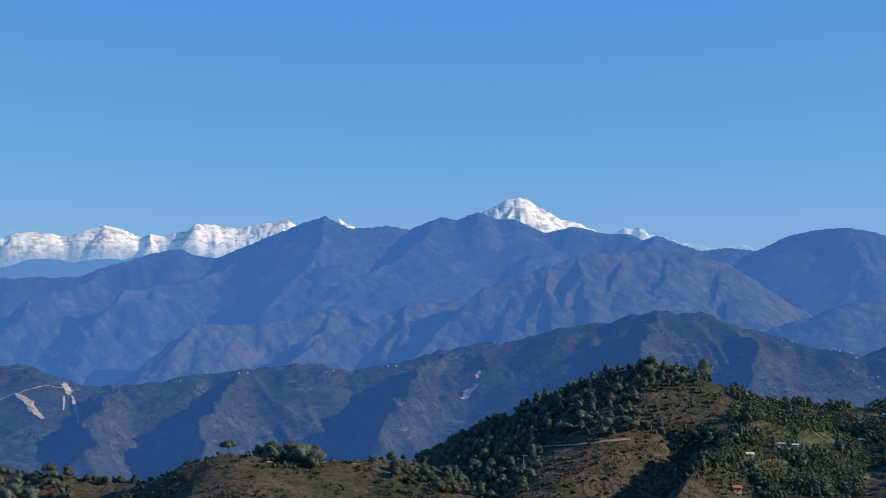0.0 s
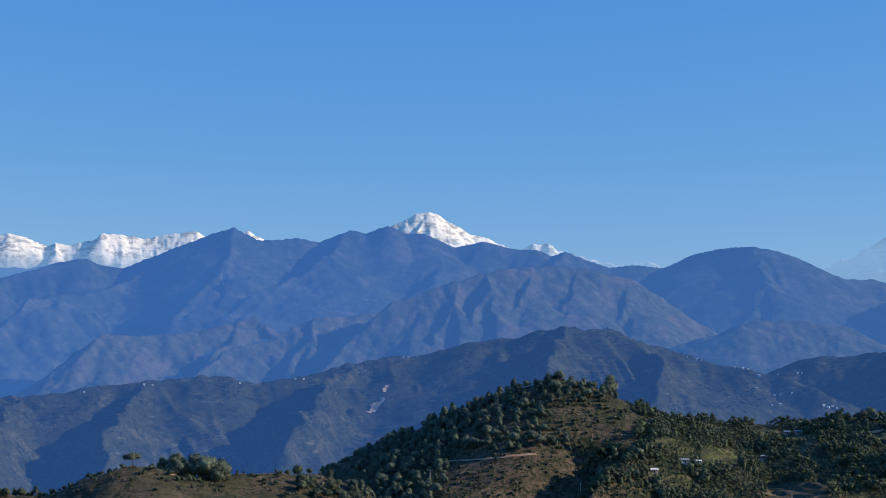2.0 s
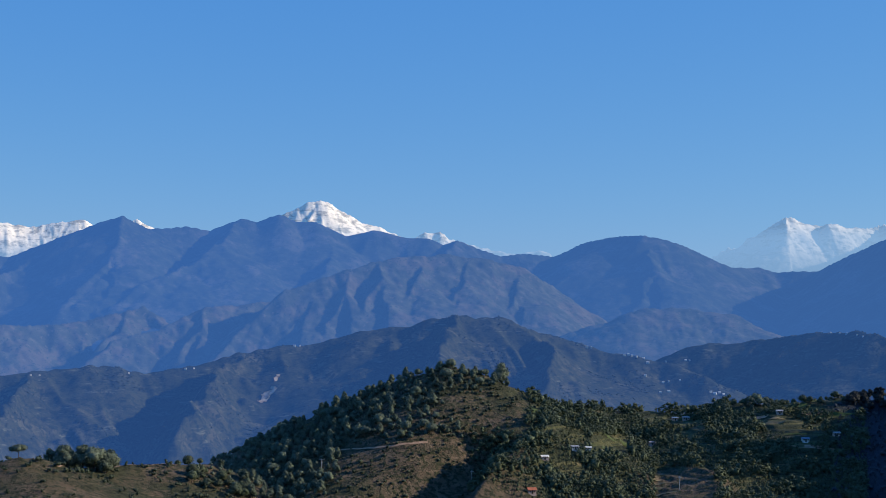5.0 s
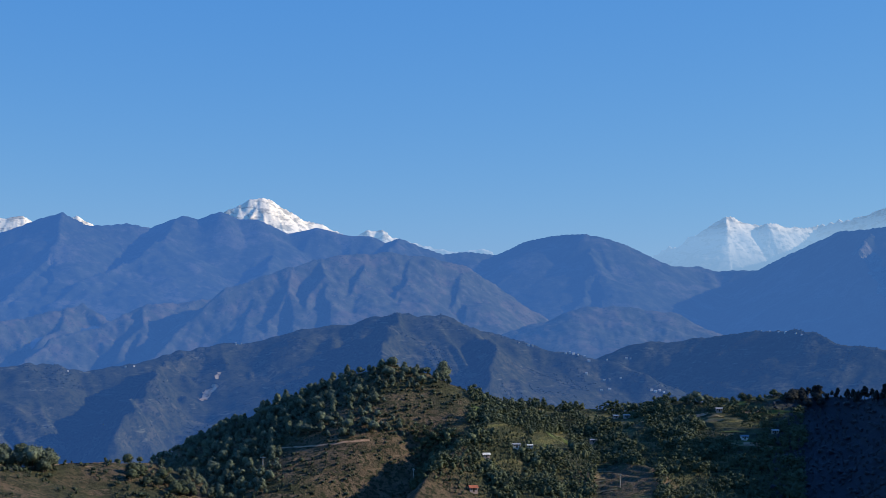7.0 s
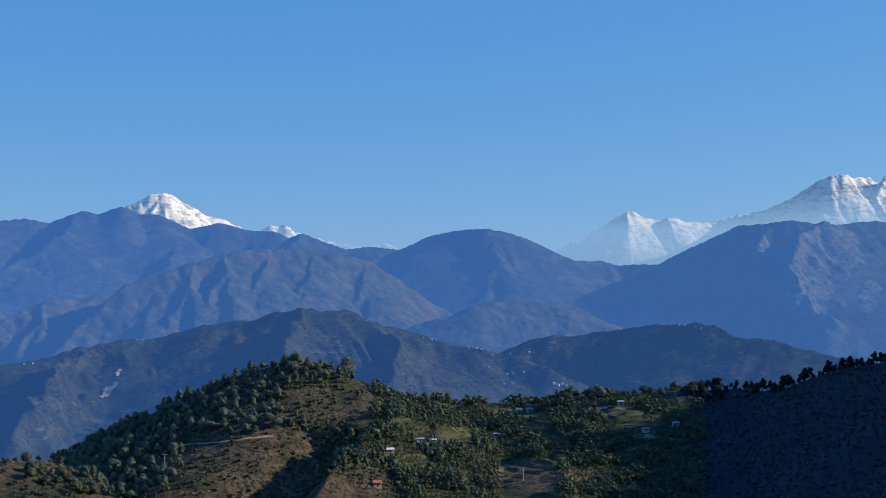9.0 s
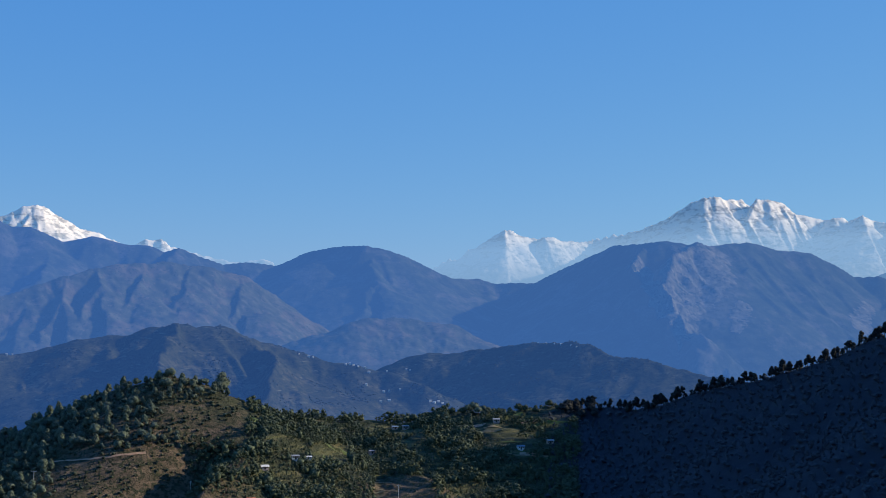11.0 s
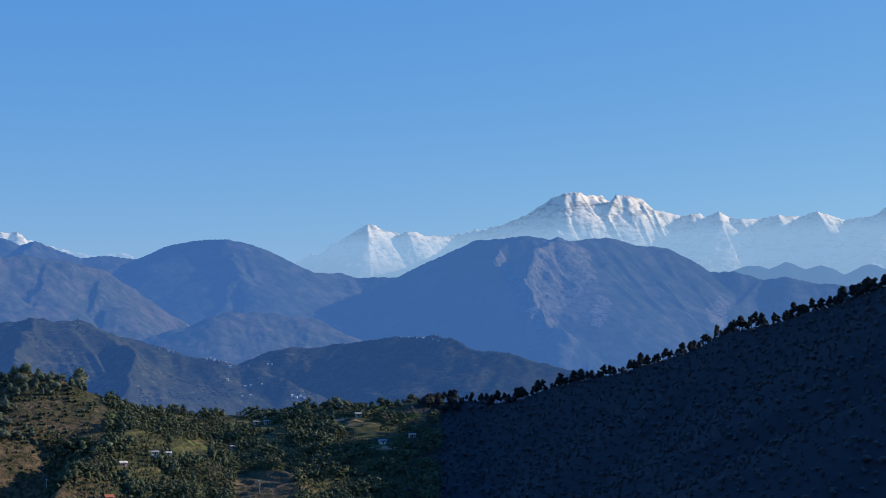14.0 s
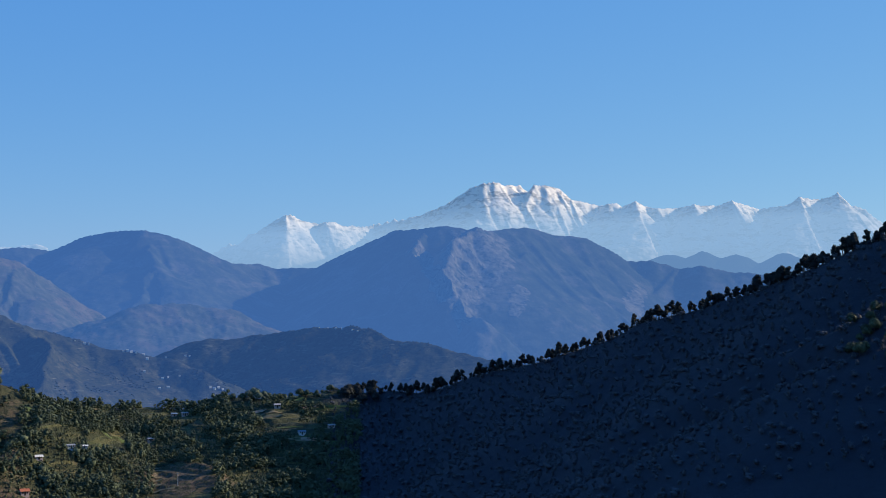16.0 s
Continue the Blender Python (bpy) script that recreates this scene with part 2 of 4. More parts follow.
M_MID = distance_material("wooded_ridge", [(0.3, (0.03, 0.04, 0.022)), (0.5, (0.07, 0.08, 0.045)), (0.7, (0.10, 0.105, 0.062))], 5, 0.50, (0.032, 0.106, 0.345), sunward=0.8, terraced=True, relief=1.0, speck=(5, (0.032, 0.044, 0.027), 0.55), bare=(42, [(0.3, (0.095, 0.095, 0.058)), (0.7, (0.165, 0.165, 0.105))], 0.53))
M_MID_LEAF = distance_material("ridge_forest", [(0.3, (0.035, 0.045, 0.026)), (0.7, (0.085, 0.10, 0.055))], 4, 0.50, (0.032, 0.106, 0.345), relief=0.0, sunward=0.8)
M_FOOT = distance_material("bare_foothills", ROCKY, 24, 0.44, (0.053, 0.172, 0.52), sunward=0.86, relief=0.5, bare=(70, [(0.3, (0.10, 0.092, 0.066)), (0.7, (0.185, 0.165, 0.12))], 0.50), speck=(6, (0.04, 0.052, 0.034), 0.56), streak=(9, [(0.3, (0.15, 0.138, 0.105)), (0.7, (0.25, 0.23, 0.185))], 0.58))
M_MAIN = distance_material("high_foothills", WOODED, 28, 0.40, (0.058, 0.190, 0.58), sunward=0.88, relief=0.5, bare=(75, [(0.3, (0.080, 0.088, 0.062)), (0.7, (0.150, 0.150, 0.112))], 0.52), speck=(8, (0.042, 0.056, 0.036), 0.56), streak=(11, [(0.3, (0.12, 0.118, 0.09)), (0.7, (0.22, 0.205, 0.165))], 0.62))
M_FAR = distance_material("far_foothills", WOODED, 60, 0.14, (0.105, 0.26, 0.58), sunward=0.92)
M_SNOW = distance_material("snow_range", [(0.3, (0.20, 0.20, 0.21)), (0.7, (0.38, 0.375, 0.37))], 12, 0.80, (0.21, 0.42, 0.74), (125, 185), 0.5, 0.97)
M_ROCK = distance_material("sunlit_rock_face", [(0.35, (0.09, 0.10, 0.075)), (0.5, (0.17, 0.17, 0.13)), (0.65, (0.26, 0.25, 0.20))], 14, 0.42, (0.052, 0.185, 0.58), sunward=0.88, relief=0.9, speck=(10, (0.05, 0.06, 0.045), 0.54), streak=(9, [(0.3, (0.20, 0.19, 0.15)), (0.7, (0.36, 0.33, 0.27))], 0.55))
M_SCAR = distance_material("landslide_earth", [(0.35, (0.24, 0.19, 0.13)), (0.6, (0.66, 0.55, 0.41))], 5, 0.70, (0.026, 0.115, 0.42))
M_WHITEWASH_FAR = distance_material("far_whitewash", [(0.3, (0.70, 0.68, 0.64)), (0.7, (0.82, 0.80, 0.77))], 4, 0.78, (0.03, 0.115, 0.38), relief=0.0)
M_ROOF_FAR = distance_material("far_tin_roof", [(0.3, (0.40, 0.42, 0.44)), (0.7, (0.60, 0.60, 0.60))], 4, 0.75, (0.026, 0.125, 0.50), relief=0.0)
M_WHITE = plain_material("whitewash", (0.62, 0.60, 0.56), (0.80, 0.78, 0.74), 1.5, 0.8, 0.1)
M_CREAM = plain_material("pink_plaster", (0.45, 0.33, 0.28), (0.58, 0.44, 0.38), 1.5, 0.8, 0.1)
M_TIN = plain_material("grey_tin", (0.20, 0.21, 0.22), (0.34, 0.35, 0.36), 1.2, 0.55, 0.1)
M_BLUE_TIN = plain_material("blue_tin", (0.10, 0.15, 0.22), (0.18, 0.25, 0.33), 1.2, 0.55, 0.1)
M_RED_TILE = plain_material("red_tile", (0.34, 0.10, 0.05), (0.50, 0.17, 0.09), 1.0, 0.7, 0.2)
M_DARK_WOOD = plain_material("dark_wood", (0.05, 0.035, 0.025), (0.10, 0.07, 0.05), 0.5, 0.7, 0.1)
M_CONCRETE = plain_material("pole_concrete", (0.36, 0.34, 0.31), (0.52, 0.50, 0.46), 0.8, 0.8, 0.1)


# ---- land forms ----
RNG = np.random.default_rng(7)
PERM = RNG.permutation(512)
GRAD = RNG.uniform(0, 2 * np.pi, 512)


def perlin(x, y):
    xi, yi = np.floor(x).astype(int), np.floor(y).astype(int)
    xf, yf = x - xi, y - yi
    u, v = xf * xf * xf * (xf * (xf * 6 - 15) + 10), yf * yf * yf * (yf * (yf * 6 - 15) + 10)

    def corner(dx, dy):
        a = GRAD[PERM[(PERM[(xi + dx) % 512] + yi + dy) % 512]]
        return np.cos(a) * (xf - dx) + np.sin(a) * (yf - dy)

    top = corner(0, 0) * (1 - u) + corner(1, 0) * u
    low = corner(0, 1) * (1 - u) + corner(1, 1) * u
    return (top * (1 - v) + low * v) * 1.5


def fbm(x, y, size, octaves=5, gain=0.5, sharp=False):
    total, amp, f = 0.0, 1.0, 1.0 / size
    for k in range(octaves):
        n = perlin(x * f + 31.7 * k, y * f + 17.3 * k)
        total = total + amp * ((0.5 - np.abs(n)) * 1.6 if sharp else n)
        amp, f = amp * gain, f * 2.03
    return total


class Ridge:
    """A crest line through knots (degrees to the right, degrees up from the eye, metres off), with flanks that fall at
    the slope fall, cut by gullies of depth gully every lap metres."""

    def __init__(self, knots, fall=0.5, gully=0.0, lap=60.0, reach=80.0, seed=0.0, warp=0.0, fall_right=None):
        self.p = np.array([(r * math.sin(radians(a)), r * math.cos(radians(a)), EYE + r * math.tan(radians(e))) for a, e, r in knots])
        self.fall, self.gully, self.lap, self.reach, self.seed, self.warp = fall, gully, lap, reach, seed, warp
        self.fall_right = fall if fall_right is None else fall_right      # to the right, seen from the eye, of a spur that comes nearer

    def height(self, x, y):
        if self.warp:             # spurs wind on their way down
            x, y = x + self.warp * fbm(x + 77, y, 70, 4), y + self.warp * fbm(x, y + 177, 70, 4)
        best = np.full(x.shape, -1e9)
        run = 0.0
        for a, b in zip(self.p[:-1], self.p[1:]):
            dx, dy = b[0] - a[0], b[1] - a[1]
            length = math.hypot(dx, dy)
            t = np.clip(((x - a[0]) * dx + (y - a[1]) * dy) / (length * length), 0, 1)
            px, py = x - a[0] - t * dx, y - a[1] - t * dy
            d = np.hypot(px, py)
            z = a[2] + t * (b[2] - a[2]) - np.where(px * dy - py * dx > 0, self.fall, self.fall_right) * d
            if self.gully:
                s = (run + t * length) / self.lap
                side = np.where(px * dy - py * dx > 0, 3.3, 9.1)
                n = np.abs(perlin(s + 0.12 * d / self.lap, side + self.seed + 0.2 * d / self.lap))
                n2 = np.abs(perlin(2.7 * s + 5, side + self.seed + 0.5 * d / self.lap))
                z = z - self.gully * (2.2 * n + 0.9 * n2) * (1 - np.exp(-d / self.reach))
            best = np.maximum(best, z)
            run += length
        return best


class Land:
    def __init__(self, ridges, rough=6.0, size=50.0, floor=-330.0, blend=4.0, crags=0.0):
        self.ridges, self.rough, self.size, self.floor, self.blend, self.crags = ridges, rough, size, floor, blend, crags

    def height(self, x, y):
        z = np.full(np.shape(x), self.floor, float)
        for r in self.ridges:
            h = r.height(x, y)
            k = np.clip(0.5 + 0.5 * (h - z) / self.blend, 0, 1)
            z = z * (1 - k) + h * k + self.blend * k * (1 - k)
        z = z + self.rough * fbm(x, y, self.size, 5) * np.clip((z - self.floor) / 40, 0, 1)
        if self.crags:
            z = z + self.crags * np.clip(fbm(x, y, self.size * 0.8, 5, 0.6, True) - 0.95, -1.2, 0.2)
        return z


def polar_sheet(name, height, angles, ranges, mat, lift=0.0):
    """A sheet of land over a fan of directions and distances."""
    a, r = np.meshgrid(np.radians(angles), ranges, indexing="ij")
    x, y = r * np.sin(a), r * np.cos(a)
    z = height(x, y) + lift
    n, k = a.shape
    verts = np.stack([x, y, z], -1).reshape(-1, 3)
    i = (np.arange(n - 1)[:, None] * k + np.arange(k - 1)[None]).ravel()
    quads = np.stack([i, i + 1, i + k + 1, i + k], -1)[:, ::-1]
    me = bpy.data.meshes.new(name)
    me.vertices.add(len(verts))
    me.vertices.foreach_set("co", verts.ravel())
    me.loops.add(quads.size)
    me.loops.foreach_set("vertex_index", quads.ravel().astype(np.int32))
    me.polygons.add(len(quads))
    me.polygons.foreach_set("loop_start", np.arange(0, quads.size, 4, dtype=np.int32))
    me.update(calc_edges=True)
    me.validate()
    me.polygons.foreach_set("use_smooth", np.ones(len(quads), bool))
    me.materials.append(mat)
    ob = new(name, me)

    def lie(az, dist):
        """The sheet's height at a direction and distance."""
        az, dist = np.broadcast_arrays(np.asarray(az, float), np.asarray(dist, float))
        p = np.clip(np.searchsorted(angles, az) - 1, 0, n - 2)
        q = np.clip(np.searchsorted(ranges, dist) - 1, 0, k - 2)
        u = np.clip((az - angles[p]) / (angles[p + 1] - angles[p]), 0, 1)
        v = np.clip((dist - ranges[q]) / (ranges[q + 1] - ranges[q]), 0, 1)
        return (z[p, q] * (1 - u) + z[p + 1, q] * u) * (1 - v) + (z[p, q + 1] * (1 - u) + z[p + 1, q + 1] * u) * v

    return ob, lie


# near hills, about a kilometre off
PINE_HILL = Ridge([(-2.0, -6.9, 1050), (-0.1, -5.4, 1040), (1.8, -4.3, 1025), (3.6, -3.4, 1010), (5.7, -2.6, 990), (7.5, -2.05, 970), (8.6, -2.2, 970),
                   (9.5, -2.65, 980), (10.5, -3.1, 1000), (12.5, -3.6, 1050)], 0.47, 3, 45, 50, 1)
SHOULDER = Ridge([(10.5, -3.45, 1090), (13.6, -3.5, 1130), (15.8, -3.55, 1140), (17.6, -3.35, 1130), (18.4, -3.25, 1120), (20.4, -3.05, 1100), (21.9, -3.1, 1090)], 0.2, 3, 60, 60, 2)
BANK = Ridge([(13.2, -4.3, 960), (12.0, -4.15, 930), (11.0, -4.2, 905), (10.1, -4.6, 880), (9.4, -5.35, 850), (8.7, -6.4, 822), (7.9, -7.5, 795)], 0.8, 2, 40, 30, 51)
KNOLL = Ridge([(15.0, -5.15, 985), (16.2, -5.35, 940), (17.0, -5.6, 908), (17.6, -6.4, 872)], 0.31, 0, 60, 80, 0, 0, 0.6)
# the unseen dip past 42 degrees is added to let sun reach the spur
DARK_RIDGE = Ridge([(20.5, -3.5, 1150), (21.9, -3.1, 1115), (23.3, -2.9, 1085), (24.5, -3.0, 1060), (25.8, -2.65, 1030), (27.2, -2.2, 1000), (29.0, -1.75, 960), (30.7, -1.25, 925),
                    (31.9, -0.75, 900), (33.9, 0.0, 860), (35.9, 0.5, 825), (37.9, 1.3, 790), (39.9, 2.2, 755), (41.2, 2.8, 735), (42.5, 2.6, 720), (44.5, 1.2, 700), (46.5, 1.4, 690), (50, 4.5, 660), (57, 6.5, 620), (75, 7.5, 600)], 0.68, 5, 70, 60, 3)
DARK_SPUR = Ridge([(41.5, 0.6, 640), (41.0, -1.0, 620), (40.5, -3.0, 590)], 0.5)
LEFT_HILL = Ridge([(-30, -5.6, 900), (-20, -5.7, 880), (-15.7, -5.85, 860), (-13.8, -5.9, 850), (-12.6, -6.1, 848), (-11.1, -6.3, 840), (-10.2, -6.35, 828), (-9.6, -6.1, 820), (-8.7, -5.55, 815), (-7.7, -5.25, 815), (-7.0, -5.4, 820),
                   (-6.2, -5.7, 835), (-4.6, -5.6, 850), (-2.5, -5.55, 870), (-1.0, -5.6, 885), (0.5, -6.2, 890)], 0.33, 3, 50, 40, 4)
# an unseen higher hill added east of the dark ridge to cast its morning shade
SHADE_HILL = Ridge([(66.5, 10.0, 1090), (64.6, 12.7, 1107), (62.5, 13.4, 1127), (57.7, 11.7, 1183), (54.0, 10.2, 1236), (51.6, 9.2, 1275), (49.9, 9.6, 1306), (48.7, 10.0, 1330), (47.6, 8.9, 1355), (46.2, 8.3, 1386)], 1.1)
VIEWPOINT = Ridge([(100, -1.5, 60), (170, -4, 20), (0, -60, 0.9)], 0.30)
NEAR = Land([PINE_HILL, SHOULDER, BANK, KNOLL, DARK_RIDGE, DARK_SPUR, SHADE_HILL, LEFT_HILL, VIEWPOINT], 1.6, 40, -235, 3.0)


def ground_height(x, y):
    z = NEAR.height(x, y)
    # stepped farm terraces on the shoulder
    az = np.degrees(np.arctan2(x, y))
    r = np.hypot(x, y)
    mask = np.clip((az - 10.5) / 1.5, 0, 1) * np.clip((22.3 - az) / 1.0, 0, 1) * np.clip((r - 860) / 40, 0, 1) * np.clip((1150 - r) / 20, 0, 1)
    z = z + mask * 3.2 * fbm(x, y, 48, 4)
    # the shaded gully between the knoll and the bank, and the one west of the brown hill
    for ax, ay, bx, by, wide, deep in ((52, 806, 136, 882, 20, 20), (-166, 735, -150, 778, 17, 18)):
        t = np.clip(((x - ax) * (bx - ax) + (y - ay) * (by - ay)) / ((bx - ax) ** 2 + (by - ay) ** 2), 0, 1)
        z = z - deep * np.exp(-((x - ax - t * (bx - ax)) ** 2 + (y - ay - t * (by - ay)) ** 2) / wide ** 2)
    step = 2.2
    q = z / step
    f = q - np.floor(q)
    flat = (np.floor(q) + np.clip((f - 0.75) / 0.25, 0, 1)) * step
    z = z + mask * 0.85 * (flat - z)
    near = np.clip((r - 3) / 8, 0, 1)
    return z * near


def steps(*runs):
    out = []
    for lo, hi, by in runs:
        out.extend(np.arange(lo, hi, by))
    return np.array(out + [runs[-1][1]])


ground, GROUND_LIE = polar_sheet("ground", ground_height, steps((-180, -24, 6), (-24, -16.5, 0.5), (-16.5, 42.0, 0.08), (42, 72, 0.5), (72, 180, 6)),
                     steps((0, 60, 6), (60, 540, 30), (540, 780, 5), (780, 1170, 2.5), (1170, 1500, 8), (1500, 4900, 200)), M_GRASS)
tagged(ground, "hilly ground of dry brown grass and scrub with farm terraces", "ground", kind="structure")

# middle ridge with villages
MID = Land([
    Ridge([(-24, -1.8, 2050), (-15.8, -2.05, 2000), (-14.8, -2.1, 1990), (-12.9, -2.78, 1980), (-11.9, -2.75, 1990), (-9.9, -2.6, 2000), (-7.5, -2.3, 2020), (-5.6, -2.02, 2040), (-3.8, -2.27, 2060),
           (-1.7, -2.07, 2080), (0.3, -1.52, 2100), (2.4, -1.2, 2120), (4.5, -0.79, 2120), (5.7, -0.58, 2120), (7.7, -0.2, 2110), (9.7, -0.26, 2130), (10.5, -0.67, 2150), (12.5, -1.27, 2170),
           (14.1, -1.57, 2160), (15.6, -1.78, 2140), (16.8, -2.35, 2110), (18, -3.1, 2080)], 0.42, 14, 80, 40, 5),
    Ridge([(-7.1, -2.32, 2018), (-8.3, -3.5, 1840), (-8.9, -5.2, 1700)], 0.76, 9, 38, 20, 6, 16),
    Ridge([(-0.1, -1.7, 2095), (-1.3, -2.75, 1910), (-2.3, -4.5, 1760)], 0.76, 9, 38, 20, 7, 16),
    Ridge([(7.7, -0.2, 2110), (7.3, -1.4, 1930), (6.8, -3.2, 1800)], 0.84, 6, 38, 20, 8, 16),
    Ridge([(-11.9, -2.78, 1990), (-12.5, -3.5, 1850), (-12.9, -5.2, 1710)], 0.76, 9, 38, 20, 9, 16),
    Ridge([(10.4, -0.66, 2150), (11.2, -1.55, 1990), (11.1, -3.4, 1850)], 0.84, 6, 38, 20, 10, 16),
    Ridge([(13.5, -2.2, 2450), (16.2, -1.2, 2445), (18.6, -0.91, 2430), (19.9, -0.76, 2400), (21.1, -0.58, 2350), (22.7, -0.72, 2275), (23.7, -1.1, 2235), (25.5, -1.36, 2205), (27, -1.75, 2190), (33, -2.2, 2150), (40, -2.5, 2150)],
          0.47, 8, 70, 40, 11),
], 4.5, 60, blend=14.0)
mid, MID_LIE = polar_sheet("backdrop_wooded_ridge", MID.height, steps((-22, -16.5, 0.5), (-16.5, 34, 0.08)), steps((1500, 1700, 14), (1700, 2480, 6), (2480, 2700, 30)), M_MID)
tagged(mid, "wooded blue-hazed ridge with scattered hamlets and terraces", "hills", kind="structure")

# bare foothills with sunlit gullies
FOOT = Land([
    Ridge([(13.2, -0.4, 3120), (11.4, 0.8, 3105), (10.3, 1.5, 3085), (9.4, 1.85, 3060), (7.1, 2.08, 3010), (5.3, 1.9, 2960), (3.6, 1.48, 2920), (2.4, 0.97, 2890), (1.4, 0.7, 2860), (0.3, -0.4, 2800), (-0.5, -1.2, 2750), (-1.1, -1.8, 2700)], 0.72, 7, 80, 40, 12, 8),
    Ridge([(1.5, 0.3, 3000), (0.1, 0.2, 2960), (-1.3, 0.07, 2920), (-2.8, -0.7, 2860), (-4.6, -1.2, 2800), (-5.6, -2, 2740)], 0.72, 8, 80, 40, 13, 12),
    Ridge([(-3.5, 0.1, 3020), (-4.6, -0.28, 2980), (-7.3, -0.68, 2920), (-8.9, -0.58, 2880), (-9.9, -1.4, 2820), (-10.5, -2.4, 2760)], 0.72, 8, 80, 40, 14, 12),
    Ridge([(10.5, -1.3, 2620), (11.6, -0.86, 2640), (13.3, -0.33, 2660), (14.3, 0.09, 2670), (14.9, 0.23, 2680), (16.6, 0.1, 2700), (18, -0.1, 2710), (18.9, -0.8, 2700), (19.4, -1.2, 2690), (20.5, -2.2, 2670)], 0.42, 7, 60, 50, 18),
    # ribs with a shaded west side and a sunlit east side
    Ridge([(2.6, 1.0, 2895), (2.45, 0.35, 2845), (2.2, -0.7, 2770)], 0.95, 4, 30, 25, 61, 8, 0.6),
    Ridge([(3.75, 1.5, 2925), (3.8, 0.7, 2855), (3.1, -0.5, 2770)], 0.95, 4, 30, 25, 62, 8, 0.6),
    Ridge([(5.0, 1.8, 2950), (5.05, 1.2, 2885), (4.1, -0.3, 2780)], 0.95, 4, 30, 25, 63, 8, 0.6),
    Ridge([(6.6, 2.03, 3000), (6.4, 1.2, 2910), (5.7, 0.0, 2810)], 0.95, 4, 30, 25, 64, 8, 0.6),
    Ridge([(8.3, 1.97, 3035), (8.0, 1.0, 2930), (7.3, -0.2, 2840)], 0.95, 4, 30, 25, 65, 8, 0.6),
    Ridge([(10.0, 1.65, 3080), (10.1, 0.8, 2980), (9.4, -0.4, 2880)], 0.95, 4, 30, 25, 66, 8, 0.6),
    Ridge([(-1.3, 0.07, 2920), (-1.5, -0.6, 2850), (-2.2, -1.6, 2780)], 0.95, 4, 30, 25, 67, 8, 0.6),
    Ridge([(-4.0, -0.1, 3000), (-4.4, -0.8, 2920), (-5.2, -1.6, 2840)], 0.95, 4, 30, 25, 68, 8, 0.6),
    Ridge([(-7.3, -0.68, 2920), (-7.6, -1.3, 2860), (-8.2, -2.0, 2800)], 0.95, 4, 30, 25, 69, 8, 0.6),
], 3.0, 60, crags=2.5)
foot, _ = polar_sheet("backdrop_bare_foothills", FOOT.height, steps((-22, -16.5, 0.5), (-16.5, 22, 0.065)), steps((2380, 2600, 14), (2600, 3150, 4), (3150, 3350, 25)), M_FOOT)
tagged(foot, "steep bare foothills with sunlit gullies in blue haze", "mountains", kind="structure")

